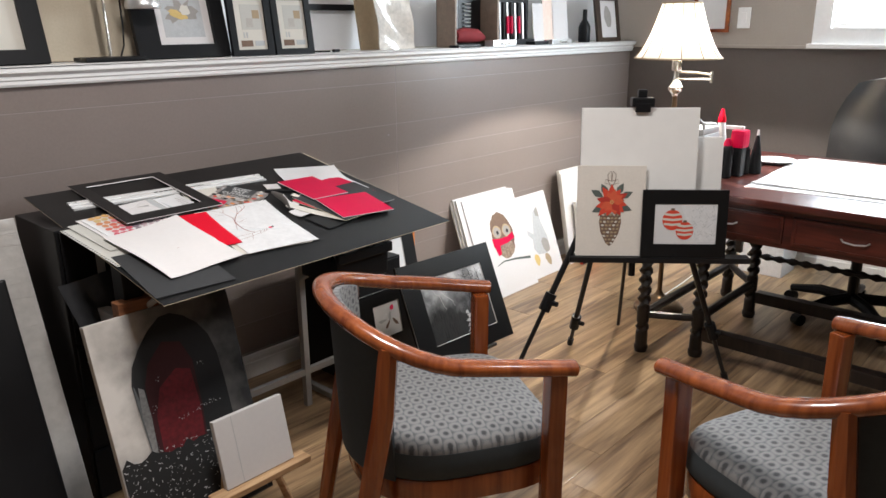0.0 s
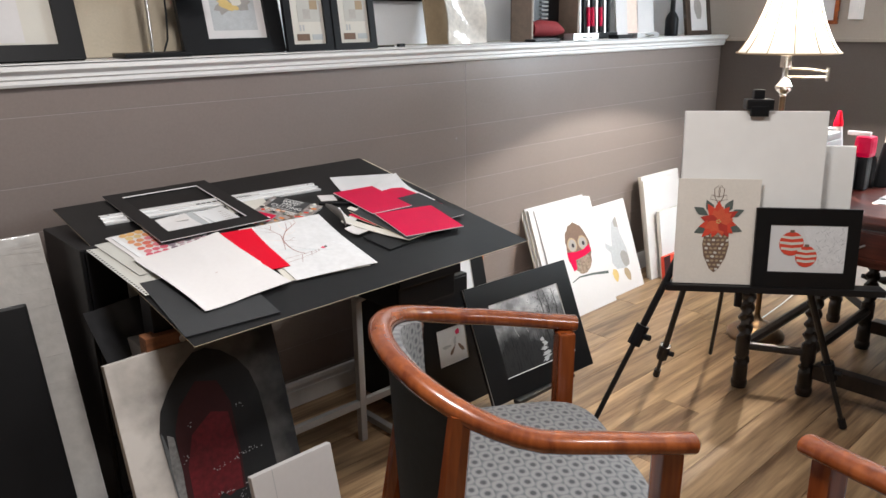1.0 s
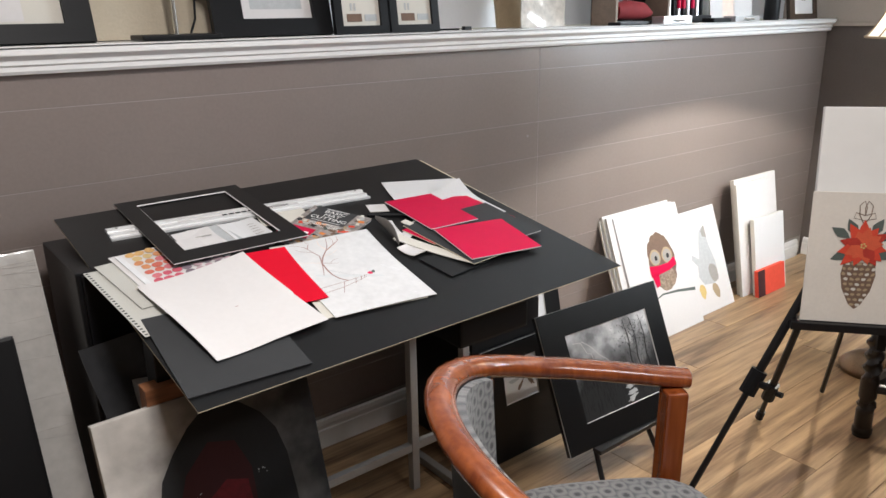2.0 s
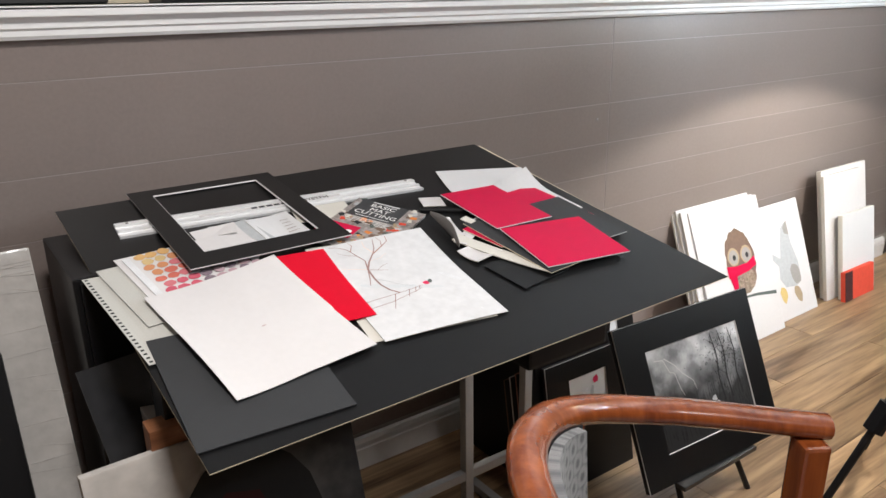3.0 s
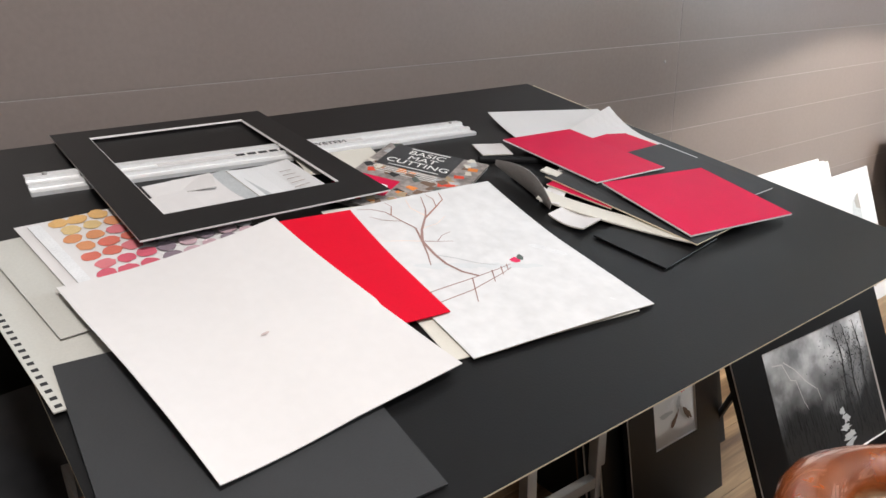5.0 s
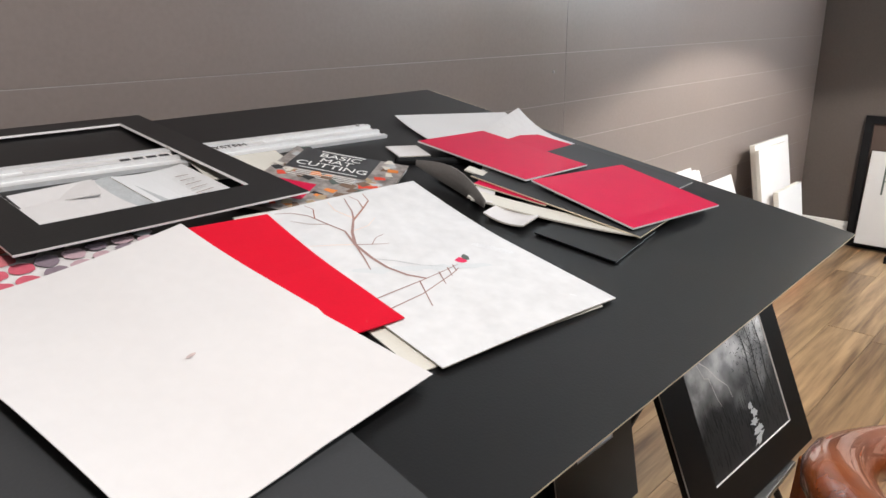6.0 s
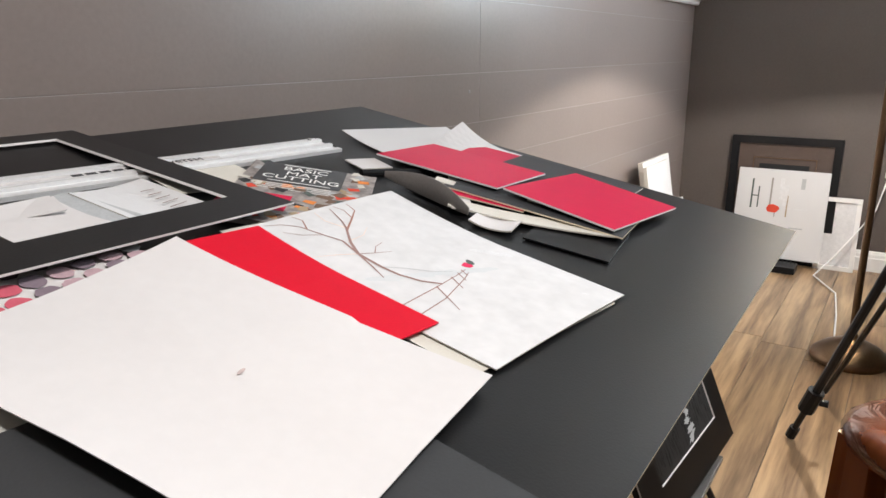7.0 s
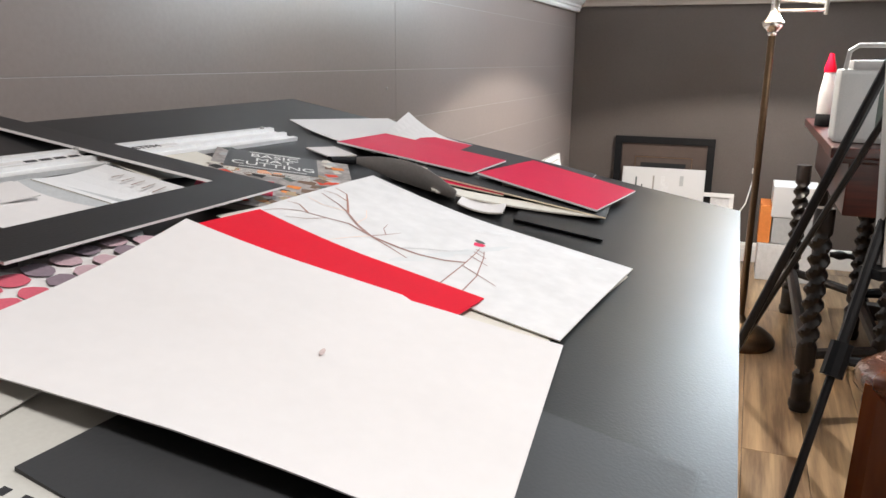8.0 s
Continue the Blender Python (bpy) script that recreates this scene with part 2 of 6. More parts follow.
wall_north = thing("wall_north", pose(0, 0, 0), "taupe painted plank half wall with a white ledge", "wall", kind="structure")
# pale backing paints in the highlights along the plank edges
part("wall_backing", box(6.9, 0.25, 1.22, 1.27, WALL_Y + 0.1258, 0.61), mat("groove_highlight", (0.42, 0.39, 0.37), 0.6, 0.1, 20, 0.0), wall_north)
wall_upper = tagged(part("wall_upper", box(6.9, 0.12, CEIL - 1.27, 1.27, UPPER_Y + 0.06, (CEIL + 1.27) / 2), M_UPPER), "pale grey painted upper wall", "wall", kind="structure")
wall_east = thing("wall_east", pose(0, 0, 0), "taupe lower and beige upper end wall", "wall", kind="structure")
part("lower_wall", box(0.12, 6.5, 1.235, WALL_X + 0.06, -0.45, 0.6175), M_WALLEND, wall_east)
WY0, WY1, WZ0, WZ1 = 0.40, 1.36, 1.33, 1.98
part("upper_wall", box(0.12, 2.80 - WY1, CEIL - 1.235, WALL_X + 0.063, (2.80 + WY1) / 2, (CEIL + 1.235) / 2), M_BEIGE, wall_east)
part("upper_wall", box(0.12, WY0 + 3.7, CEIL - 1.235, WALL_X + 0.063, (WY0 - 3.7) / 2, (CEIL + 1.235) / 2), M_BEIGE, wall_east)
part("upper_wall", box(0.12, WY1 - WY0, WZ0 - 1.235, WALL_X + 0.063, (WY1 + WY0) / 2, (WZ0 + 1.235) / 2), M_BEIGE, wall_east)
part("upper_wall", box(0.12, WY1 - WY0, CEIL - WZ1, WALL_X + 0.063, (WY1 + WY0) / 2, (CEIL + WZ1) / 2), M_BEIGE, wall_east)
tagged(part("wall_south", box(6.9, 0.12, CEIL, 1.27, -3.76, CEIL / 2), M_BEIGE), "plain beige wall", "wall", kind="structure")
tagged(part("wall_west", box(0.12, 6.7, CEIL, -2.12, -0.4, CEIL / 2), M_BEIGE), "plain beige wall", "wall", kind="structure")
tagged(part("ceiling", box(6.9, 6.7, 0.1, 1.27, -0.4, CEIL + 0.05), M_CEIL), "plain white ceiling", "ceiling", kind="structure")

# ledge with a moulded white front
ledge = thing("ledge", pose(0, 0, 0), "white painted ledge with a moulded front edge", "ledge", kind="structure")
part("ledge_top", box(6.7, 0.30, 0.02, 1.3, 2.655, 1.257, 0.003), M_WHITE, ledge)
bm = bmesh.new()
prof = [(2.549, 1.206), (2.533, 1.206), (2.528, 1.213), (2.528, 1.223), (2.522, 1.227), (2.522, 1.237), (2.514, 1.244), (2.509, 1.253), (2.505, 1.261), (2.505, 1.266), (2.549, 1.266)]
ends = [[bm.verts.new((x, y, z)) for y, z in prof] for x in (-2.05, 4.665)]
for k in range(len(prof)):
    bm.faces.new((ends[0][k], ends[0][(k + 1) % len(prof)], ends[1][(k + 1) % len(prof)], ends[1][k]))
bm.faces.new(ends[0]), bm.faces.new(ends[1])
part("ledge_moulding", bm, M_WHITE, ledge)
tagged(part("chair_rail", box(0.02, 5.0, 0.018, WALL_X - 0.004, 0.04, 1.240, 0.003), M_BEIGE), "thin beige cap strip along the end wall", "trim", kind="structure")

# window
window_1 = thing("window_1", pose(WALL_X, (WY0 + WY1) / 2, (WZ0 + WZ1) / 2), "white framed basement window full of daylight", "window", kind="structure")
ww, wh = WY1 - WY0, WZ1 - WZ0
UP = Matrix(((0, 0, -1, 0), (-1, 0, 0, 0), (0, 1, 0, 0), (0, 0, 0, 1)))
part("window_casing", ring_frame(ww + 0.16, wh + 0.16, 0.09, 0.022), [M_WHITE, M_WHITE], window_1, m=Matrix.Identity(4)).matrix_local = UP
part("window_sill", box(0.05, ww + 0.2, 0.025, -0.02, 0, -wh / 2 - 0.083, 0.004), M_WHITE, window_1)
part("window_frame", ring_frame(ww - 0.004, wh - 0.004, 0.035, 0.03), [M_WHITE, M_WHITE], window_1).matrix_local = pose(0.07, 0, 0) @ UP
part("window_mullion", box(0.03, 0.03, wh - 0.07, 0.055, 0, 0, 0.003), M_WHITE, window_1)
for k in range(14):
    part("blind_slat", box(0.022, ww - 0.09, 0.0016, 0.03, 0, -wh / 2 + 0.05 + k * 0.043, 0.0, Matrix.Identity(4)), M_WHITE, window_1)
M_DAY = bpy.data.materials.new("overcast_daylight")
M_DAY.use_nodes = True
em = M_DAY.node_tree.nodes.new("ShaderNodeEmission")
em.inputs[0].default_value, em.inputs[1].default_value = (0.94, 0.97, 1.0, 1), 3.0
M_DAY.node_tree.links.new(em.outputs[0], M_DAY.node_tree.nodes["Material Output"].inputs[0])
tagged(part("backdrop", box(0.02, 4.0, 2.4, WALL_X + 1.0, 0.9, 1.7), M_DAY), "bright overcast daylight outside the window", "backdrop", kind="structure")

# baseboards
def baseboard(name, length, m):
    bm = bmesh.new()
    prof = [(0, 0), (0.016, 0), (0.016, 0.062), (0.013, 0.066), (0.013, 0.080), (0.008, 0.092), (0, 0.096)]
    e = [[bm.verts.new((x, -y, z)) for y, z in prof] for x in (0, length)]
    for k in range(len(prof)):
        bm.faces.new((e[0][k], e[0][(k + 1) % len(prof)], e[1][(k + 1) % len(prof)], e[1][k]))
    bm.faces.new(e[0]), bm.faces.new(e[1])
    ob = tagged(part(name, bm, M_WHITE), "white painted moulded baseboard", "baseboard", kind="structure")
    ob.matrix_world = m
    return ob


baseboard("baseboard", 6.6, pose(-2.0, WALL_Y - 0.010, 0))
baseboard("baseboard", 5.0, pose(WALL_X, 2.53, 0, 0, 0, -90))

# ceiling fittings
for x, y in ((1.0, 1.1), (1.9, -0.2)):
    cl = thing("ceiling_light", pose(x, y, CEIL), "round flush ceiling light", "light", "ceiling lights")
    part("rim", turned([(0.20, -0.03), (0.21, -0.02), (0.21, 0.0)], 28), M_WHITE, cl)

# ---- the drafting table ----
SLOPE = math.degrees(math.atan(0.19))
TABLE = pose(-0.006, 1.677, 0.748, SLOPE, 0, 0)


def on_table(u, v, h=0.0, turn=0.0):
    return TABLE @ pose(u, v, h, 0, 0, turn)


table = thing("drafting_table", pose(1.43, 2.07, 0), "black topped tilted drafting table on grey steel legs", "table")
INV = table.matrix_world.inverted()
tp = part("tabletop", box(0.90, 0.62, 0.018, 0, 0, -0.040, 0.002), M_BLACKPLASTIC, table)
tp.matrix_local = INV @ on_table(1.415, 0.385)
for x in (0.99, 1.17, 1.68, 1.87):
    for y in (2.17,):
        zt = 0.752 + 0.19 * (y - 1.677) - 0.05
        part("leg", box(0.024, 0.024, zt, x - 1.43, y - 2.07, zt / 2, 0.003), M_GREYSTEEL, table)
    part("brace", tube([(x - 1.43, 0.10, 0.50), (x - 1.43, -0.24, 0.71)], 0.009, 8), M_GREYSTEEL, table)
for x in (1.08, 1.775):
    part("foot_rail", box(0.024, 0.50, 0.024, x - 1.43, 2.05 - 2.07, 0.014, 0.003), M_GREYSTEEL, table)
part("stretcher", box(0.90, 0.020, 0.024, 1.43 - 1.43, 2.17 - 2.07, 0.14, 0.003), M_GREYSTEEL, table)


def board(name, u, v, w, h, turn, z, thick, mats, label, category, bend=None):
    ob = part(name, sheet(w, h, thick, bend), mats)
    ob.matrix_world = on_table(u, v, z, turn)
    return tagged(ob, label, category)


def flat(name, material):
    return mat(name, material, 0.85, 0.12, 60, 0.03)


M_RUST = flat("rust_brown_paint", (0.34, 0.17, 0.13))
M_BRANCH = flat("dusky_branch_paint", (0.31, 0.19, 0.17))
M_GREYWASH = flat("grey_wash_paint", (0.42, 0.43, 0.44))
M_PALEWASH = flat("pale_grey_wash", (0.66, 0.66, 0.67))
M_PEACH = flat("peach_wash", (0.76, 0.60, 0.52))
M_INK = flat("black_ink", (0.02, 0.02, 0.022))
M_PINK = flat("crimson_paint", (0.65, 0.02, 0.09))
M_SCARLET = flat("scarlet_paint", (0.62, 0.06, 0.03))
M_ORANGE = flat("orange_paint", (0.68, 0.22, 0.05))
M_YELLOW = flat("ochre_paint", (0.58, 0.42, 0.16))
M_BROWN = flat("brown_paint", (0.16, 0.10, 0.07))
M_TAN = flat("tan_paint", (0.36, 0.27, 0.17))
M_GREEN = flat("grey_green_paint", (0.09, 0.11, 0.10))
M_MAROON = flat("maroon_paint", (0.040, 0.005, 0.007))
M_NIGHT = flat("night_black_paint", (0.012, 0.012, 0.013))
M_STONE = flat("stone_grey_paint", (0.30, 0.28, 0.26))
M_STONELIGHT = flat("light_stone_paint", (0.42, 0.39, 0.36))
M_TEXTWHITE = mat("white_print", (0.78, 0.78, 0.76), 0.6, 0.02, 20, 0)
M_GLOSSWRAP = mat("shrink_wrapped_white_board", (0.46, 0.44, 0.42), 0.18, 0.12, 9, 0.5, fine=5, coat=0.6)


def lettering(text, size, material, parent, m, name="lettering"):
    cu = bpy.data.curves.new(name, "FONT")
    cu.body, cu.size, cu.align_x, cu.align_y, cu.extrude = text, size, "CENTER", "CENTER", 0.0002
    tmp = bpy.data.objects.new(name, cu)
    me = bpy.data.meshes.new_from_object(tmp)
    bpy.data.objects.remove(tmp)
    me.materials.append(material)
    ob = new(name, me)
    ob.parent = parent
    ob.matrix_local = m
    return ob


board("mat_board", 1.435, 0.395, 1.023, 0.795, 0.9, -0.002, 0.002, [M_BLACKBOARD, M_CORE], "large black mat board covering the drafting table", "mat board")
board("foam_board", 1.4425, 0.405, 1.020, 0.770, 0.2, -0.0085, 0.0060, [M_CORE, M_CORE], "cream edged foam board under the black mat board", "foam board")
board("mat_board", 1.040, 0.146, 0.2115, 0.2533, -3, 0.0018, 0.002, [M_GREYBOARD, M_GREYBOARD], "charcoal mat board on the front corner of the black board", "mat board", lambda u, v: 0.0022 * max(0, v + 0.1))

# left pile: notebook leaves and colour chart
M_PADLEAF = mat("greyed_pad_paper", (0.47, 0.46, 0.425), 0.8, 0.05, 10, 0.06, fine=40)
pad = thing("spiral_pad", on_table(0.985, 0.365, 0.001, 5.7), "cream spiral pad leaf with a torn perforated edge", "pad")
part("leaf", sheet(0.14, 0.275, 0.0012, lambda u, v: 0.003 * max(0, -u) ** 2, 6), [M_PADLEAF, M_PADLEAF], pad)
bm = bmesh.new()
for k in range(26):
    add_box(bm, 0.006, 0.0042, 0.0004, -0.065, -0.131 + k * 0.0105, 0.0038)
part("perforation", bm, M_INK, pad, "row of dark punched holes")
board("paper_sheet", 1.035, 0.425, 0.19, 0.20, 8, 0.0025, 0.0008, [M_PADLEAF, M_PAPER], "cream paper sheet in a loose pile", "paper", lambda u, v: 0.003 * max(0, -u))
chart = thing("colour_chart", on_table(1.068, 0.440, 0.0045, 7), "paper chart of round watercolour swatches in a clear sleeve", "chart")
part("leaf", sheet(0.19, 0.215, 0.0008, lambda u, v: 0.002 * u * u, 6), [M_PAPER, M_PAPER], chart)
rnd = random.Random(5)
cols = [flat("swatch_wash", q) for q in ((0.60, 0.36, 0.14), (0.58, 0.42, 0.20), (0.56, 0.24, 0.11), (0.56, 0.14, 0.10), (0.56, 0.16, 0.18), (0.52, 0.09, 0.13), (0.44, 0.30, 0.33), (0.20, 0.15, 0.18), (0.40, 0.40, 0.41), (0.50, 0.36, 0.33))]
for j in range(7):
    for i in range(8):
        if i > 3 and j > 2:
            continue
        if i > 2:
            c = cols[6 + rnd.randrange(3)]
        else:
            c = cols[max(0, min(5, 5 - j + i + rnd.randrange(-1, 2)))] if rnd.random() > 0.12 else cols[9]
        s = rnd.uniform(0.9, 1.08)
        part("swatch", blob(-0.056 + i * 0.0222 + 0.006 * (j % 2) + rnd.uniform(-0.0015, 0.0015), -0.032 + j * 0.0215 + rnd.uniform(-0.0015, 0.0015), 0.0108 * s, 0.0096 * s,
                            0.0014 + 0.002 * ((-0.05 + i * 0.0222) / 0.095) ** 2 + 0.00004 * (i * 7 + j), rnd.random() * 90, 18, 0.09, i * 9 + j), c, chart)
part("sleeve_edge", box(0.012, 0.2, 0.001, -0.078, 0.0, 0.0035), M_PALEWASH, chart, "grey edge of a clear sleeve")

# red card, white sheet
board("mat_board", 1.228, 0.304, 0.110, 0.224, -5, 0.0066, 0.0012, [M_SCARLETCARD, M_SCARLETCARD], "bright red card half hidden under white paper", "card", lambda u, v: 0.0075 * max(0, v) ** 1.5)
ws = thing("paper_sheet", on_table(1.099, 0.249, 0.0092, 6.5), "large white drawing sheet curling off the table", "paper")
part("leaf", sheet(0.229, 0.298, 0.0008, lambda u, v: 0.016 * max(0, (u + v) / 2) ** 2 * (v > -0.2) + 0.004 * (1 - u * u) * (1 - v * v) + 0.004 * max(0, -u) ** 2 - 0.007 * max(0, -u) * max(0, -v) + 0.006 * max(0, -u) ** 3 * max(0, 1 - (v + 0.35) ** 2) + 0.0012 * math.sin(2.2 * u + 3.1 * v) * (1 - v * v) + 0.003 * math.exp(-((u - 0.1 - 0.12 * v) / 0.16) ** 2) * max(0, v) * (1 - v), 40), [M_PAPER, M_PAPER], ws, smooth=True)
part("smudge", blob(-0.001, -0.02, 0.0045, 0.0016, 0.0051, 10), mat("faint_pink_smudge", (0.50, 0.40, 0.385), 0.8, 0.2, 60, 0), ws)

# watercolour of a bare tree and a fence
board("paper_sheet", 1.362, 0.270, 0.225, 0.312, -7, 0.001, 0.001, [M_CREAM, M_CREAM], "cream sheet under the watercolour", "paper", lambda u, v: 0.004 * max(0, v) ** 2)
TREE_BEND = lambda u, v: 0.013 * max(0, v) ** 1.5 * (0.3 + 0.35 * (u + 1)) + 0.0015 * (1 - u * u)
tree = thing("watercolour_painting", on_table(1.375, 0.263, 0.0035, -4.8), "watercolour of a bare rust tree, a fence and two small marks", "painting")
part("leaf", sheet(0.229, 0.307, 0.001, TREE_BEND, 14), [M_WASHED, M_CREAM], tree, smooth=True)


def drape(bm, w, h, bend, base):
    for v in bm.verts:
        v.co.z = base + bend(2 * v.co.x / w, 2 * v.co.y / h)
    return bm


def tree_mark(name, bm, material, base=0.00125):
    part(name, drape(bm, 0.229, 0.307, TREE_BEND, base), material, tree)


def fine_line(pts, n=5):
    out = []
    for p, q in zip(pts, pts[1:]):
        out += [(p[0] + (q[0] - p[0]) * k / n, p[1] + (q[1] - p[1]) * k / n) for k in range(n)]
    return out + [pts[-1]]


limbs = [([(-0.028, -0.036), (-0.040, -0.021), (-0.047, 0.000), (-0.048, 0.021), (-0.046, 0.053)], 0.0034, 0.0040, M_BRANCH),
         ([(-0.064, 0.004), (-0.055, 0.026), (-0.046, 0.053)], 0.0014, 0.0026, M_BRANCH),
         ([(-0.046, 0.053), (-0.033, 0.076), (-0.012, 0.103), (-0.004, 0.117), (0.006, 0.146)], 0.0042, 0.0012, M_BRANCH),
         ([(-0.016, 0.098), (0.012, 0.118), (0.029, 0.131), (0.033, 0.148)], 0.0028, 0.0010, M_RUST),
         ([(0.012, 0.118), (0.018, 0.136), (0.014, 0.149)], 0.0016, 0.0007, M_RUST),
         ([(-0.046, 0.053), (-0.038, 0.082), (-0.045, 0.102), (-0.053, 0.128), (-0.066, 0.141), (-0.082, 0.147)], 0.0030, 0.0009, M_BRANCH),
         ([(-0.050, 0.120), (-0.040, 0.138), (-0.044, 0.150)], 0.0018, 0.0007, M_RUST),
         ([(-0.045, 0.102), (-0.064, 0.112), (-0.076, 0.126)], 0.0014, 0.0006, M_BRANCH),
         ([(-0.046, 0.053), (-0.030, 0.046), (-0.012, 0.040)], 0.0018, 0.0007, M_BRANCH), ([(-0.030, 0.046), (-0.018, 0.056), (-0.004, 0.060)], 0.0013, 0.0006, M_BRANCH),
         ([(-0.012, 0.103), (-0.020, 0.126), (-0.016, 0.146)], 0.0022, 0.0009, M_PEACH), ([(-0.048, 0.021), (-0.030, 0.006), (-0.014, -0.012), (0.004, -0.024)], 0.0016, 0.0007, M_GREYWASH),
         ([(-0.046, 0.053), (-0.066, 0.062), (-0.088, 0.070)], 0.0018, 0.0008, M_PEACH), ([(-0.034, 0.078), (-0.008, 0.082), (0.010, 0.094)], 0.0014, 0.0006, M_PEACH)]
for pts, a, b_, mt in limbs:
    tree_mark("branch", stroke(bmesh.new(), fine_line(pts), a * 0.88, b_ * 0.9, 0), mt)
bm = bmesh.new()
for pts in ([(-0.104, -0.044), (-0.037, -0.037), (0.001, -0.0315), (0.020, -0.0275)], [(-0.100, -0.064), (-0.051, -0.057), (-0.0005, -0.041), (0.016, -0.034)]):
    stroke(bm, fine_line(pts), 0.0015, 0.0008, 0)
for x, y, k in ((-0.092, -0.042, 0.026), (-0.037, -0.036, 0.042), (-0.008, -0.031, 0.022), (0.006, -0.028, 0.016), (0.015, -0.026, 0.012)):
    stroke(bm, fine_line([(x, y), (x - k * 0.5, y - k)]), 0.0016, 0.0010, 0)
tree_mark("fence", bm, M_BRANCH)
tree_mark("red_mark", blob(0.030, -0.022, 0.0052, 0.0065, 0, 20, 10, 0.25, 2), M_PINK)
tree_mark("grey_mark", blob(0.040, -0.018, 0.0045, 0.0065, 0, -20, 10, 0.3, 4), M_GREEN)
for k in range(5):
    tree_mark("hill_wash", blob(0.076 + 0.004 * k, -0.004 - 0.006 * k, 0.010, 0.005, 0, -40, 12, 0.3, k), M_PALEWASH, 0.0011 + 0.00003 * k)
for k in range(4):
    tree_mark("shadow_wash", blob(-0.06 + 0.03 * k, 0.0 - 0.012 * k, 0.02, 0.006, 0, -25, 14, 0.3, 20 + k), mat("faint_blue_wash", (0.585, 0.60, 0.61), 0.85, 0.03, 60, 0.03), 0.0011 + 0.00003 * k)
tree_mark("corner_mark", stroke(bmesh.new(), [(0.076, -0.126), (0.080, -0.132)], 0.003, 0.002, 0), M_PALEWASH)

# mat cutter rail
rail = thing("mat_cutter_rail", on_table(1.317, 0.636, 0.0, -2.5), "long ribbed aluminium mat cutter guide rail", "rail")
bm = bmesh.new()
prof = [(-0.028, 0), (-0.028, 0.005), (-0.020, 0.005), (-0.019, 0.003), (-0.010, 0.003), (-0.009, 0.007), (-0.003, 0.007), (-0.002, 0.004), (0.012, 0.004), (0.013, 0.008), (0.020, 0.008), (0.021, 0.006), (0.028, 0.006), (0.028, 0)]
e = [[bm.verts.new((x, y, z)) for y, z in prof] for x in (-0.322, 0.322)]
for k in range(len(prof)):
    bm.faces.new((e[0][k], e[0][(k + 1) % len(prof)], e[1][(k + 1) % len(prof)], e[1][k]))
bm.faces.new(e[0]), bm.faces.new(e[1])
part("extrusion", bm, M_RAIL, rail)
part("label_strip", box(0.30, 0.013, 0.0006, -0.02, 0.005, 0.0046), M_PAPER, rail, "printed white strip")
lettering("SYSTEM", 0.0165, M_INK, rail, pose(0.075, 0.005, 0.0052))
for k in range(5):
    part("print_bar", box(0.012, 0.007, 0.0004, -0.06 + k * 0.016, 0.005, 0.0051), M_INK, rail)
for k in range(3):
    part("screw", turned([(0.003, 0.0), (0.003, 0.002), (0.002, 0.003)], 10, -0.3 + k * 0.3, 0.0165), M_GREYSTEEL, rail).location.z = 0.0078

# scraps seen through the mat
board("paper_scrap", 1.155, 0.540, 0.088, 0.095, 6, 0.004, 0.001, [M_PAPER, M_PAPER], "white paper offcut inside the mat opening", "paper", lambda u, v: 0.004 * v * v)
board("paper_scrap", 1.165, 0.572, 0.05, 0.04, -15, 0.0065, 0.001, [M_PAPER, M_PAPER], "small torn white scrap", "paper", lambda u, v: 0.003 * u)
board("paper_scrap", 1.216, 0.543, 0.035, 0.115, 12, 0.004, 0.001, [M_GREYWASH, M_PAPER], "narrow grey card strip offcut", "card")
scr = thing("sketch_scrap", on_table(1.266, 0.543, 0.002, 4), "cream sketch paper with ink strokes", "paper")
part("leaf", sheet(0.09, 0.115, 0.001, lambda u, v: 0.003 * u * u, 5), [M_WCPAPER, M_CREAM], scr)
bm = bmesh.new()
for k in range(5):
    stroke(bm, [(0.005 + 0.002 * k, -0.03 + k * 0.013), (0.03, -0.026 + k * 0.012)], 0.0016, 0.001, 0.0046)
part("ink_stroke", bm, M_BROWN, scr)
board("paper_scrap", 1.375, 0.575, 0.12, 0.08, -10, 0.0035, 0.001, [M_CREAM, M_CREAM], "cream sheet under the handbook", "paper")

# black window mat
wm = thing("picture_mat", TABLE @ pose(1.2085, 0.6205, 0.0098, -2.5, 0, 0.5), "black picture mat with a white cut edge", "mat")
part("mat", ring_frame(0.306, 0.381, (0.0425, 0.0425, 0.053, 0.033), 0.0022, 0.0022), [M_BLACKBOARD, M_PAPER], wm)

# handbook
bk = thing("book", on_table(1.426, 0.477, 0.0, -57), "softcover handbook with a grey title panel and bright photos", "book")
bk.scale.z = 0.55
part("pages", box(0.153, 0.219, 0.010, 0, 0, 0.005), M_PAPER, bk)
part("cover", box(0.156, 0.222, 0.0012, 0, 0, 0.0108, 0.0004), mat("photo_collage_cover", (0.26, 0.23, 0.215), 0.35, 0.7, 45, 0.02, fine=3), bk, "glossy photo cover")
TX, TY = -0.010, 0.064
part("title_panel", box(0.104, 0.084, 0.0004, TX - 0.002, TY + 0.005, 0.0118), mat("charcoal_print", (0.036, 0.038, 0.041), 0.35, 0.05, 20, 0), bk)
for i, w in enumerate(("BASIC", "MAT", "CUTTING")):
    lettering(w, 0.0215, M_TEXTWHITE, bk, pose(TX, TY + 0.026 - i * 0.020, 0.0122), "title")
part("print_bar", box(0.06, 0.003, 0.0003, TX, TY + 0.041, 0.0122), M_TEXTWHITE, bk)
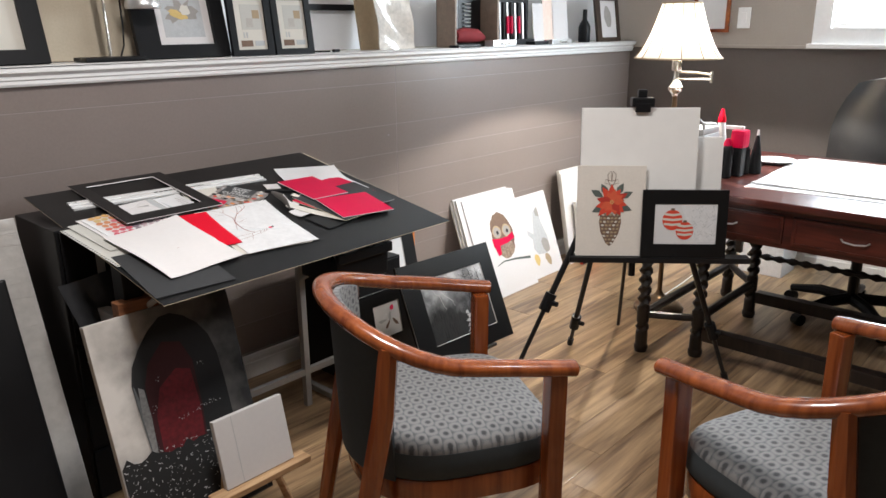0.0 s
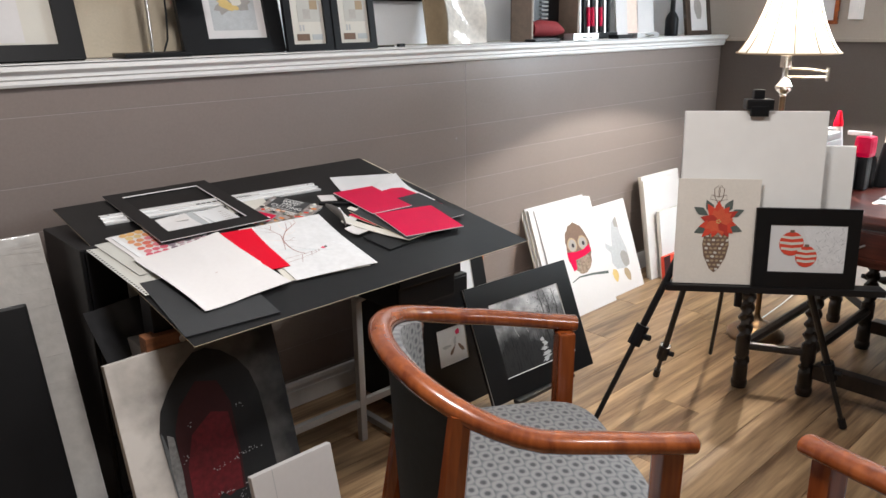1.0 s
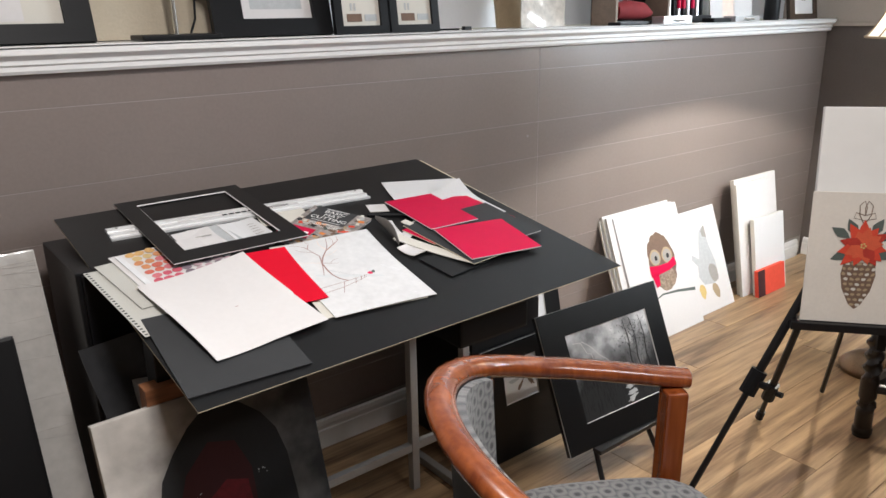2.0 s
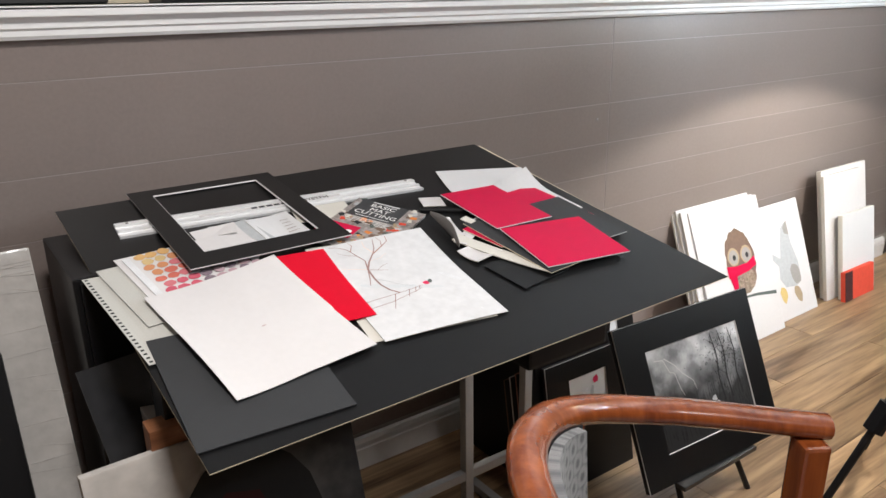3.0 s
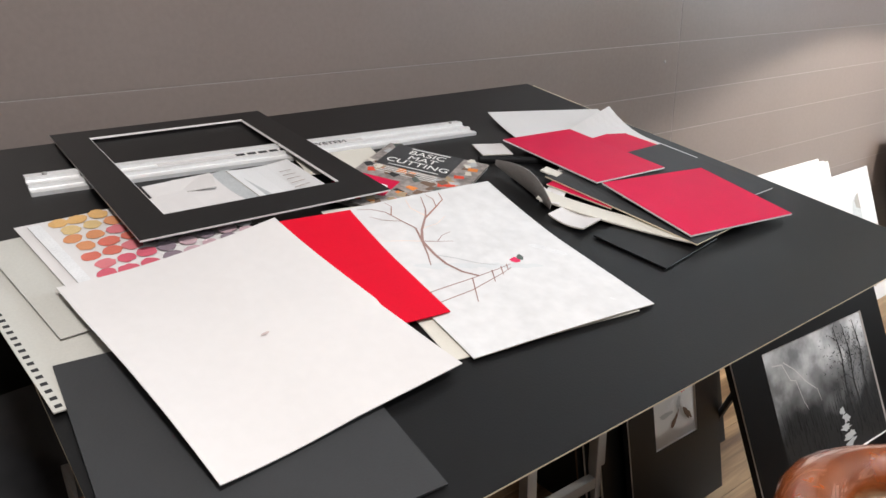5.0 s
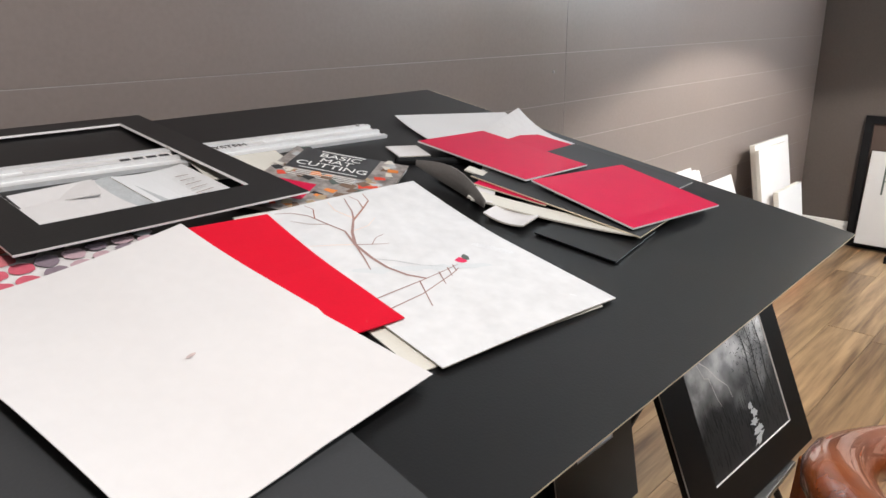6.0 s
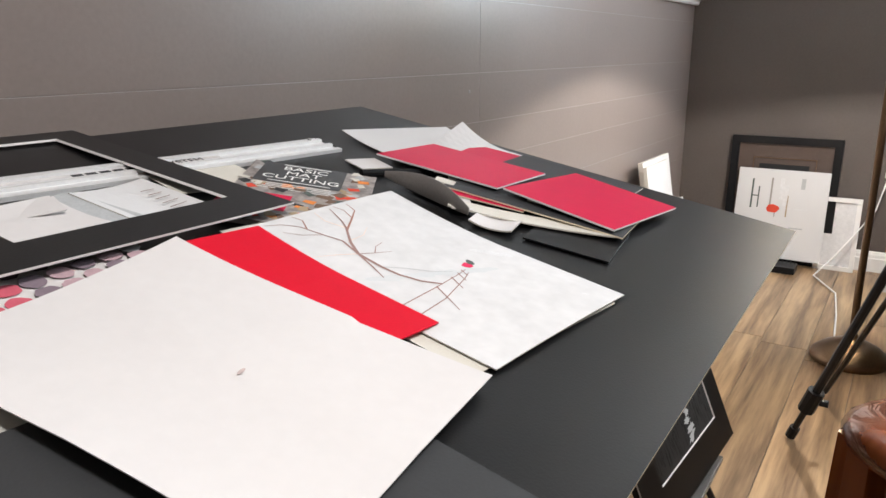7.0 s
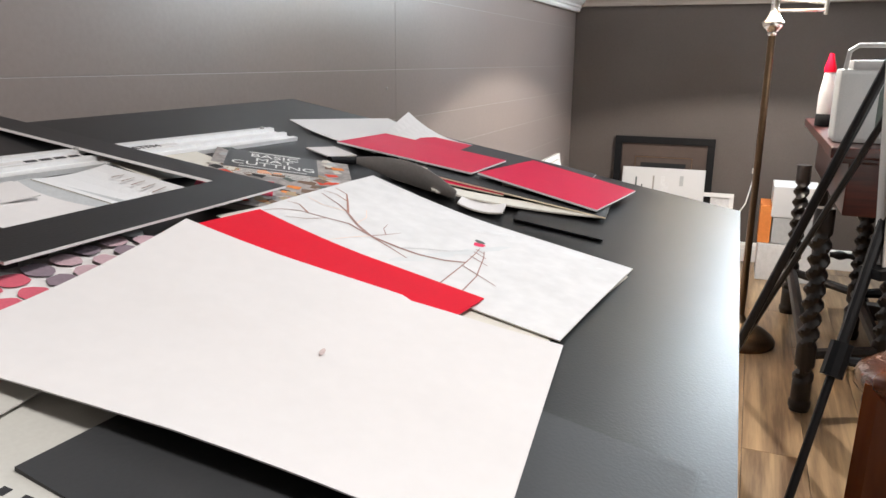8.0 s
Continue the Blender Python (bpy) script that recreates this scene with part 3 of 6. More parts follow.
part("print_bar", box(0.075, 0.002, 0.0003, TX, TY - 0.030, 0.0122), M_TEXTWHITE, bk)
for k in range(4):
    part("print_bar", box(0.085, 0.0014, 0.0003, TX - 0.002, TY - 0.042 - k * 0.006, 0.0118), M_TEXTWHITE, bk)
part("cover_photo", box(0.075, 0.055, 0.0003, -0.045, -0.045, 0.0115), M_RED, bk)
rnd = random.Random(14)
for mt in (M_SCARLET, M_ORANGE, M_GREEN, M_TAN, M_GREYWASH, M_BROWN, M_CREAM, M_INK):
    bm = bmesh.new()
    for k in range(26):
        x, y = rnd.uniform(-0.068, 0.066), rnd.uniform(-0.104, 0.104)
        if (abs(x - TX) < 0.056 and abs(y - TY - 0.005) < 0.046) or (abs(x + 0.045) < 0.05 and abs(y + 0.045) < 0.04):
            continue
        q = rnd.uniform(0, 3.1)
        stroke(bm, [(x, y), (x + 0.014 * math.cos(q), y + 0.014 * math.sin(q))], rnd.uniform(0.006, 0.016), rnd.uniform(0.004, 0.012), 0.01160 + 0.00002 * k)
    tagged(part("cover_photo", bm, mt, bk), kind="stuff")
for k in range(3):
    part("cover_dot", blob(-0.068 + k * 0.023, -0.045, 0.008, 0.008, 0.01172), M_TEXTWHITE, bk)

# red and charcoal cards with offcuts
board("paper_sheet", 1.800, 0.545, 0.225, 0.175, -15, 0.003, 0.0008, [M_WCPAPER, M_CREAM], "creased white watercolour sheet behind the red cards", "paper", lambda u, v: 0.006 * max(0, v) ** 2)
pk = thing("paper_sheet", on_table(1.830, 0.452, 0.0045, 3), "folded white sheet with a peach stain and a raised corner", "paper")
part("leaf", sheet(0.15, 0.19, 0.0008, lambda u, v: 0.022 * max(0, v) ** 2 * max(0, u + 0.3), 10), [M_WCPAPER, M_CREAM], pk)
part("stain", blob(0.055, -0.01, 0.008, 0.014, 0.0014, 20, 12, 0.3), M_PEACH, pk)
board("card", 1.613, 0.525, 0.05, 0.045, -18, 0.003, 0.0015, [M_PAPER, M_CREAM], "small white card scrap", "card")
board("mat_board", 1.812, 0.400, 0.155, 0.185, 8, 0.0062, 0.0018, [M_RED, M_CORE], "dark red card under the stack", "card")
board("mat_board", 1.806, 0.318, 0.18, 0.20, 3, 0.0082, 0.0018, [M_GREYBOARD, M_PAPER], "charcoal card with white core edge", "card")
board("mat_board", 1.690, 0.285, 0.155, 0.24, 6, 0.0102, 0.0018, [M_GREYBOARD, M_CORE], "long charcoal card with cream core", "card")
board("mat_board", 1.716, 0.436, 0.149, 0.197, 0, 0.0125, 0.0024, [M_RED, M_WHITE], "bright red mat card in a loose stack", "card", lambda u, v: -0.003 * v - 0.001 * u)
board("mat_board", 1.737, 0.241, 0.204, 0.160, -5, 0.0148, 0.0024, [M_RED, M_WHITE], "bright red mat card with a white core edge", "card", lambda u, v: -0.0022 * u + 0.0018 * v)
board("mat_board", 1.618, 0.335, 0.040, 0.10, 14, 0.0075, 0.0018, [M_RED, M_CORE], "narrow red mat board offcut strip", "card")
board("mat_board", 1.610, 0.205, 0.13, 0.10, 9, 0.002, 0.0018, [M_BLACKBOARD, M_BLACKBOARD], "black mat board offcut on the table", "card")
for u, v, w, h, turn, z, mt in ((1.596, 0.262, 0.032, 0.205, 26, 0.0055, M_CREAM), (1.606, 0.372, 0.026, 0.150, -56, 0.0045, M_PAPER), (1.549, 0.287, 0.046, 0.052, 12, 0.003, M_PAPER),
                                (1.575, 0.400, 0.024, 0.085, -14, 0.003, M_PAPER), (1.640, 0.345, 0.020, 0.150, 20, 0.0085, M_CREAM)):
    board("paper_strip", u, v, w, h, turn, z, 0.0018, [mt, M_CREAM], "white card offcut strip", "offcut", lambda u, v: 0.004 * v * v)
cur = thing("curled_offcut", on_table(1.548, 0.388, -0.002, -13), "dark mat board offcut curled up on edge", "offcut")
bm = bmesh.new()
add_tube(bm, [(0.008 * math.sin(k / 3), -0.075 + 0.015 * k, 0.016 + 0.004 * math.sin(k / 10 * math.pi)) for k in range(11)], [0.003 + 0.011 * math.sin(math.pi * min(1, (k + 0.6) / 11)) for k in range(11)], 10, True, (0.15, 1.0))
part("strip", bm, mat("dull_grey_card", (0.22, 0.205, 0.195), 0.6, 0.1, 40, 0.05), cur, smooth=True)
pen = thing("pen", on_table(1.62, 0.475, 0.003, -25), "glossy black pen with a chrome tip", "pen")
part("barrel", tube([(-0.06, 0, 0), (0.05, 0, 0)], 0.006, 12), M_BLACK, pen)
part("tip", tube([(0.05, 0, 0), (0.07, 0, 0)], [0.005, 0.001], 12), M_NICKEL, pen)

# ---- under and beside the table ----
def panel(name, m, w, h, thick, mats, label, category):
    ob = part(name, sheet(w, h, thick), mats)
    ob.matrix_world = m @ pose(0, h / 2, 0)
    return tagged(ob, label, category)


wrap = thing("wrapped_canvas", lean(0.604, 2.11, 0.0, 18), "white shrink-wrapped canvas panel leaning by the table", "canvas")
part("board", box(0.49, 0.895, 0.03, 0, 0.4475, 0.015, 0.004), M_GLOSSWRAP, wrap)
bm = bmesh.new()
rnd = random.Random(21)
for k in range(16):
    x0, y0 = rnd.uniform(0.10, 0.22), 0.88 - rnd.random() ** 1.5 * 0.5
    add_tube(bm, [(x0, y0, 0.0300), (x0 + 0.02, y0 - rnd.uniform(0.0, 0.008), 0.0302), (0.243, y0 - rnd.uniform(0.0, 0.02), 0.0304)], [0.0002, 0.0005, 0.0006], 6)
tagged(part("wrap_crease", bm, M_GLOSSWRAP, wrap), kind="stuff")
blk = thing("black_portfolio", lean(0.519, 2.045, 0.0, 18), "black portfolio case standing upright", "portfolio")
part("case", box(0.50, 0.75, 0.03, 0, 0.375, 0.015, 0.008), M_BLACKPLASTIC, blk)

door = thing("canvas_painting", lean(1.018, 1.728, 0.078, 14.5, 2), "unframed canvas of a maroon arched door in stone", "painting")
DW, DH = 0.405, 0.61
M_DOORSTONE = bpy.data.materials.new("painted_stone_canvas")
M_DOORSTONE.use_nodes = True
dn = M_DOORSTONE.node_tree
tc, n1, sx = dn.nodes.new("ShaderNodeTexCoord"), dn.nodes.new("ShaderNodeTexNoise"), dn.nodes.new("ShaderNodeSeparateXYZ")
n1.inputs["Scale"].default_value, n1.inputs["Detail"].default_value = 9, 5
dn.links.new(tc.outputs["Object"], n1.inputs["Vector"]), dn.links.new(tc.outputs["Object"], sx.inputs[0])
mr = dn.nodes.new("ShaderNodeMapRange")
mr.inputs[1].default_value, mr.inputs[2].default_value, mr.inputs[3].default_value, mr.inputs[4].default_value = -0.2, 0.2, 0.45, -0.42
dn.links.new(sx.outputs[0], mr.inputs[0])
ad = dn.nodes.new("ShaderNodeMath")
dn.links.new(n1.outputs[0], ad.inputs[0]), dn.links.new(mr.outputs[0], ad.inputs[1])
cr = dn.nodes.new("ShaderNodeValToRGB")
cr.color_ramp.elements[0].position, cr.color_ramp.elements[0].color = 0.12, (0.022, 0.022, 0.024, 1)
cr.color_ramp.elements[1].position, cr.color_ramp.elements[1].color = 0.98, (0.60, 0.565, 0.53, 1)
em_ = cr.color_ramp.elements.new(0.55)
em_.color = (0.19, 0.178, 0.168, 1)
dn.links.new(ad.outputs[0], cr.inputs[0]), dn.links.new(cr.outputs[0], dn.nodes["Principled BSDF"].inputs["Base Color"])
dn.nodes["Principled BSDF"].inputs["Roughness"].default_value = 0.7
part("canvas", box(DW, DH, 0.02, 0, DH / 2, -0.011, 0.002), M_DOORSTONE, door)
arch = [(-0.108, 0.05), (-0.114, 0.25), (-0.122, 0.36), (-0.124, 0.43), (-0.112, 0.475), (-0.085, 0.515), (-0.05, 0.553), (-0.012, 0.580), (0.02, 0.582), (0.055, 0.566), (0.09, 0.535), (0.115, 0.495), (0.128, 0.44), (0.132, 0.36), (0.134, 0.05)]
part("arch", poly(arch, 0.0009), M_NIGHT, door)
part("arch_edge", poly([(-0.112, 0.07), (-0.082, 0.07), (-0.092, 0.24), (-0.106, 0.34), (-0.118, 0.42), (-0.122, 0.43), (-0.121, 0.34), (-0.115, 0.22)], 0.0013), mat("cool_grey_paint", (0.11, 0.115, 0.12), 0.85, 0.2, 30, 0.05), door)
part("door_panel", poly([(-0.100, 0.22), (-0.098, 0.30), (-0.090, 0.42), (-0.070, 0.47), (-0.02, 0.515), (0.03, 0.50), (0.052, 0.44), (0.050, 0.32), (0.040, 0.20)], 0.0013), M_MAROON, door)
part("door_light", poly([(-0.085, 0.22), (-0.080, 0.33), (-0.055, 0.40), (0.0, 0.435), (0.040, 0.42), (0.044, 0.32), (0.034, 0.20)], 0.0016), mat("deep_red_paint", (0.125, 0.006, 0.011), 0.85, 0.45, 9, 0.05), door)
part("jamb", poly([(-0.113, 0.24), (-0.100, 0.24), (-0.094, 0.33), (-0.096, 0.41), (-0.110, 0.42), (-0.116, 0.34)], 0.0018), mat("pale_grey_paint", (0.20, 0.20, 0.20), 0.85, 0.4, 14, 0.05), door)
rnd = random.Random(8)
top = [(0.2 - 0.4 * k / 24, 0.225 + 0.02 * k / 24 + rnd.uniform(-0.012, 0.012)) for k in range(25)]
part("dark_grass", poly([(-0.2, 0.005), (0.2, 0.005)] + top, 0.0020), M_NIGHT, door)
bm = bmesh.new()
for k in range(420):
    x, y = -0.195 + 0.385 * rnd.random(), 0.01 + 0.235 * rnd.random() ** 0.8
    s, q = 0.0007 + 0.0018 * rnd.random() ** 2, rnd.uniform(0, 6.28)
    bm.faces.new([bm.verts.new((x + s * (p * math.cos(q) - r * math.sin(q)), y + s * (p * math.sin(q) + r * math.cos(q)), 0.0024)) for p, r in ((-2, -0.5), (1.6, -0.5), (2, 0.5), (-1.4, 0.6))])
for x0, y0, x1, y1, n in ((-0.03, 0.300, 0.045, 0.310, 14), (0.05, 0.312, 0.11, 0.315, 14), (-0.088, 0.36, -0.075, 0.345, 7), (-0.06, 0.42, -0.05, 0.43, 5), (0.06, 0.43, 0.085, 0.42, 5)):
    for k in range(n):
        x, y, s = x0 + (x1 - x0) * rnd.random(), y0 + (y1 - y0) * rnd.random() + rnd.uniform(-0.006, 0.006), rnd.uniform(0.0006, 0.0014)
        bm.faces.new([bm.verts.new((x + s * p, y + s * r, 0.0024)) for p, r in ((-1, -1), (1.6, -0.8), (1, 1), (-0.8, 1.2))])
tagged(part("speckles", bm, M_GREYWASH, door), kind="stuff")
tagged(part("wood_rest", box(0.17, 0.04, 0.050, 0.992, 1.905, 0.672, 0.004), M_ORANGEWOOD), "orange pine block clamped below the table edge", "wood block")
part("bracket", box(0.05, 0.06, 0.12, 0.96 - 1.43, 1.935 - 2.07, 0.720, 0.003), M_BLACKPLASTIC, table, "black plastic hinge bracket")
part("tray", box(0.230, 0.20, 0.085, 1.767 - 1.43, 2.02 - 2.07, 0.580, 0.008), M_BLACKPLASTIC, table, "glossy black plastic tray hung under the top")
part("tray_lip", box(0.245, 0.018, 0.034, 1.767 - 1.43, 1.912 - 2.07, 0.632, 0.005), M_BLACKPLASTIC, table)
for x in (1.665, 1.869):
    part("tray_hanger", box(0.012, 0.12, 0.13, x - 1.43, 2.02 - 2.07, 0.685, 0.002), M_BLACKPLASTIC, table)
part("side_bar", box(0.03, 0.44, 0.05, 0.955 - 1.43, 2.18 - 2.07, 0.60, 0.004), M_GREYSTEEL, table, "grey steel side bar")

mini = thing("table_easel", pose(1.135, 1.66, 0), "small pine tripod easel on the floor", "easel")
part("shelf", box(0.30, 0.05, 0.018, 0, -0.005, 0.183, 0.003), M_PALEWOOD, mini)
for x0, x1, y1 in ((-0.04, -0.12, 0.05), (0.04, 0.12, 0.05), (0.0, 0.0, 0.20)):
    part("leg", tube([(x1, y1 - 0.02, 0.0), (x0, 0.070 + y1 * 0.3, 0.300)], 0.012, 8), M_PALEWOOD, mini)
cv = thing("canvas", lean(1.137, 1.664, 0.1925, 13, 0), "blank white canvas with a pencil fold line on a small easel", "canvas")
part("stretched_cloth", box(0.215, 0.19, 0.018, 0, 0.095, 0.0, 0.002), M_PAPER, cv)
part("fold_line", box(0.0012, 0.188, 0.0006, -0.055, 0.095, 0.0092), M_GREYWASH, cv)


def drawer_box(x, y, z, w, d, h, n, label):
    t = thing("storage_tower", pose(x, y, z), label, "storage")
    part("shell", box(w, d, h, 0, 0, h / 2, 0.005), M_BLACKPLASTIC, t)
    for k in range(n):
        hh = h / n
        dr = part("drawer", box(w - 0.02, 0.012, hh - 0.012, 0, -d / 2 - 0.004, hh * (k + 0.5), 0.003), M_BLACKPLASTIC, t)
        part("handle", box(w * 0.4, 0.012, 0.012, 0, -d / 2 - 0.014, hh * (k + 0.62), 0.003), M_BLACKPLASTIC, dr)
    return t


drawer_box(1.015, 2.315, 0.0, 0.265, 0.29, 0.845, 5, "black plastic storage drawers under the table")
tagged(part("folded_plastic", sheet(0.30, 0.34, 0.001, lambda u, v: 0.02 * math.sin(4 * u + 2 * v) - 0.05 * max(0, -v), 12), [mat("smoky_plastic_film", (0.03, 0.03, 0.032), 0.16, 0.2, 8, 0.4, fine=4)] * 2, smooth=True), "smoky plastic bag draped over the drawers", "plastic bag").matrix_world = pose(1.02, 2.06, 0.56, 62, 0, 8)
drawer_box(2.05, 2.32, 0.0, 0.30, 0.26, 0.47, 3, "black plastic drawer unit behind framed pictures")

# ---- framed and matted pictures on the floor ----
def matted(name, m, w, h, border, art_w, art_h, face, label, line=None, thick=0.012, category="framed picture"):
    """An art board with a dark surround and a picture area; the art's centre is at (0, border offset)."""
    t = thing(name, m, label, category)
    part("backing", box(w, h, thick, 0, h / 2, -thick / 2 - 0.0006, 0.0015), M_BLACKBOARD, t)
    l, r, b, tp_ = border
    rf = part("surround", ring_frame(w, h, border, 0.003, 0.0015), [M_BLACKBOARD, line or M_BLACKBOARD], t)
    rf.matrix_local = pose(0, h / 2, 0.0006)
    art = part("picture", sheet(w - l - r + 0.006, h - b - tp_ + 0.006, 0.0006), [face, face], t)
    art.matrix_local = pose((l - r) / 2, h / 2 + (b - tp_) / 2, 0.0)
    return t, (l - r) / 2, h / 2 + (b - tp_) / 2


M_STORM = bpy.data.materials.new("storm_painting")
M_STORM.use_nodes = True
st = M_STORM.node_tree
tc, n1 = st.nodes.new("ShaderNodeTexCoord"), st.nodes.new("ShaderNodeTexNoise")
n1.inputs["Scale"].default_value, n1.inputs["Detail"].default_value = 14, 6
sepx = st.nodes.new("ShaderNodeSeparateXYZ")
st.links.new(tc.outputs["Object"], sepx.inputs[0])
st.links.new(tc.outputs["Object"], n1.inputs["Vector"])
mr = st.nodes.new("ShaderNodeMapRange")
mr.inputs[1].default_value, mr.inputs[2].default_value, mr.inputs[3].default_value, mr.inputs[4].default_value = -0.06, 0.07, -0.45, 0.12
st.links.new(sepx.outputs[1], mr.inputs[0])
ad = st.nodes.new("ShaderNodeMath")
st.links.new(n1.outputs[0], ad.inputs[0]), st.links.new(mr.outputs[0], ad.inputs[1])
cr = st.nodes.new("ShaderNodeValToRGB")
cr.color_ramp.elements[0].position, cr.color_ramp.elements[0].color = 0.2, (0.012, 0.012, 0.013, 1)
cr.color_ramp.elements[1].position, cr.color_ramp.elements[1].color = 0.80, (0.62, 0.62, 0.63, 1)
se = cr.color_ramp.elements.new(0.5)
se.color = (0.17, 0.17, 0.175, 1)
st.links.new(ad.outputs[0], cr.inputs[0])
st.links.new(cr.outputs[0], st.nodes["Principled BSDF"].inputs["Base Color"])
st.nodes["Principled BSDF"].inputs["Roughness"].default_value = 0.5

storm, ax, ay = matted("framed_picture", lean(2.246, 1.840, 0.124, 23.5, -3), 0.508, 0.404, (0.09, 0.072, 0.07, 0.075), 0, 0, M_STORM, "black matted monochrome storm painting with a white inner line", M_PAPER)
bm = bmesh.new()
stroke(bm, [(ax - 0.15, ay + 0.10), (ax - 0.12, ay + 0.095), (ax - 0.105, ay + 0.06), (ax - 0.09, ay + 0.055), (ax - 0.08, ay + 0.01), (ax - 0.07, ay - 0.01)], 0.0026, 0.001, 0.0014)
stroke(bm, [(ax - 0.115, ay + 0.098), (ax - 0.085, ay + 0.075), (ax - 0.06, ay + 0.045), (ax - 0.03, ay + 0.02), (ax - 0.025, ay - 0.005)], 0.0022, 0.0008, 0.0014)
part("lightning", bm, M_PAPER, storm)
bm, rnd = bmesh.new(), random.Random(3)
for x0 in (0.07, 0.10, 0.14):
    stroke(bm, [(ax + x0, ay - 0.06), (ax + x0 - 0.006, ay + 0.0), (ax + x0 + 0.004, ay + 0.06), (ax + x0 - 0.004, ay + 0.12)], 0.006, 0.002, 0.0015)
    for k in range(6):
        y = ay + 0.0 + 0.018 * k
        stroke(bm, [(ax + x0, y), (ax + x0 + rnd.uniform(-0.03, 0.02), y + 0.02)], 0.002, 0.0006, 0.0015)
for k in range(320):
    x, y = ax + 0.10 + rnd.gauss(0, 0.042), ay + 0.060 + rnd.gauss(0, 0.038)
    if abs(x - ax) < 0.165 and abs(y - ay) < 0.122:
        q, s = rnd.uniform(0, 6.28), rnd.uniform(0.003, 0.009)
        stroke(bm, [(x, y), (x + s * math.cos(q), y + s * math.sin(q))], 0.0016, 0.0006, 0.0015)
part("tree_line", bm, M_NIGHT, storm)
bm = bmesh.new()
for k in range(240):
    x, y = ax + rnd.uniform(-0.165, 0.165), ay + rnd.uniform(-0.125, -0.02)
    stroke(bm, [(x, y), (x + rnd.uniform(-0.004, 0.004), y + rnd.uniform(0.012, 0.04))], 0.0018, 0.0004, 0.0017)
part("reeds", bm, M_NIGHT, storm)
for k in range(5):
    part("pale_water", blob(ax + 0.030 + 0.008 * (k % 2), ay - 0.112 + 0.017 * k, 0.024 - 0.004 * k, 0.007, 0.0019 + 0.00005 * k, 20 - 12 * k, 16, 0.4, 50 + k), M_GREYWASH, storm)
rest = thing("picture_easel", pose(2.235, 1.90, 0), "low black folding picture easel", "easel")
part("tray", box(0.30, 0.03, 0.012, 0, -0.064, 0.1165, 0.002), M_BLACKMETAL, rest)
for x in (-0.13, 0.13):
    part("leg", tube([(x, -0.080, 0.0), (x * 0.6, 0.125, 0.42)], 0.008, 8), M_BLACKMETAL, rest)
part("rear_leg", tube([(0, 0.30, 0.0), (0, 0.125, 0.42)], 0.008, 8), M_BLACKMETAL, rest)

p2, ax, ay = matted("framed_picture", lean(2.075, 2.10, 0.0, 10, 0), 0.30, 0.36, (0.08, 0.08, 0.17, 0.055), 0, 0, M_WCPAPER, "black matted pale sketch standing among frames", M_PAPER)
for k in range(6):
    part("sketch_wash", blob(ax - 0.03 + 0.014 * k, ay + 0.02 * math.sin(2.3 * k), 0.020, 0.006, 0.0016 + 0.0002 * k, 25 * k, 14, 0.35, k), (M_GREYWASH, M_PALEWASH, M_BROWN)[k % 3], p2)
part("red_mark", blob(ax + 0.03, ay + 0.045, 0.010, 0.012, 0.003, 0, 12, 0.3, 4), M_PINK, p2)
p3, ax, ay = matted("framed_picture", lean(2.24, 2.20, 0.0, 12, 0), 0.30, 0.53, (0.03, 0.07, 0.10, 0.02), 0, 0, M_WCPAPER, "matted painting of a crimson globe", M_PAPER)
part("crimson_globe", blob(ax - 0.02, ay + 0.10, 0.05, 0.055, 0.0016), M_PINK, p3)
part("globe_band", blob(ax - 0.02, ay + 0.075, 0.047, 0.008, 0.002), M_PEACH, p3)
for k in range(4):
    panel("art_board", lean(2.02 - 0.01 * k, 2.135 + 0.012 * k, 0.0, 9), 0.30, 0.36 - 0.01 * k, 0.005, [M_BLACKBOARD, (M_CREAM, M_RUST, M_PAPER, M_BROWN)[k]], "matted art board in an upright stack", "art board")
tagged(part("orange_folder", box(0.012, 0.05, 0.50, 2.43, 2.36, 0.25, 0.002), M_ORANGE), "thin orange folder standing on edge", "folder")

owl = thing("painting", lean(3.185, 2.328, 0.0, 21, 1), "white canvas panel with a rounded brown shape and red band", "painting")
part("board", box(0.435, 0.545, 0.012, 0, 0.2725, -0.006, 0.0015), M_PAPER, owl)
part("brown_shape", blob(0.030, 0.315, 0.090, 0.124, 0.0006, 6, 44, 0.05), M_BROWN, owl)
part("tan_patch", blob(0.030, 0.240, 0.066, 0.052, 0.001, 0, 24, 0.06), mat("mottled_tan_paint", (0.24, 0.18, 0.13), 0.85, 0.7, 70, 0.03, fine=3), owl)
for x, y in ((-0.014, 0.338), (0.068, 0.334)):
    part("pale_ring", blob(x, y, 0.036, 0.035, 0.0012, 0, 20, 0.05), M_TAN, owl)
    part("grey_spot", blob(x, y - 0.002, 0.029, 0.028, 0.0015), M_STONE, owl)
    part("dark_spot", blob(x + 0.004, y - 0.004, 0.010, 0.011, 0.0018), M_INK, owl)
part("red_band", poly([(-0.066, 0.262), (-0.020, 0.262), (0.060, 0.268), (0.116, 0.282), (0.112, 0.318), (0.060, 0.300), (-0.010, 0.300), (-0.068, 0.310)], 0.0022), M_RED, owl)
part("red_band", poly([(-0.062, 0.268), (-0.015, 0.268), (-0.022, 0.218), (-0.048, 0.212)], 0.0022), M_RED, owl)
bm = stroke(bmesh.new(), [(-0.08, 0.165), (-0.02, 0.178), (0.08, 0.170), (0.21, 0.150)], 0.004, 0.014, 0.0012)
part("branch", bm, M_GREEN, owl)
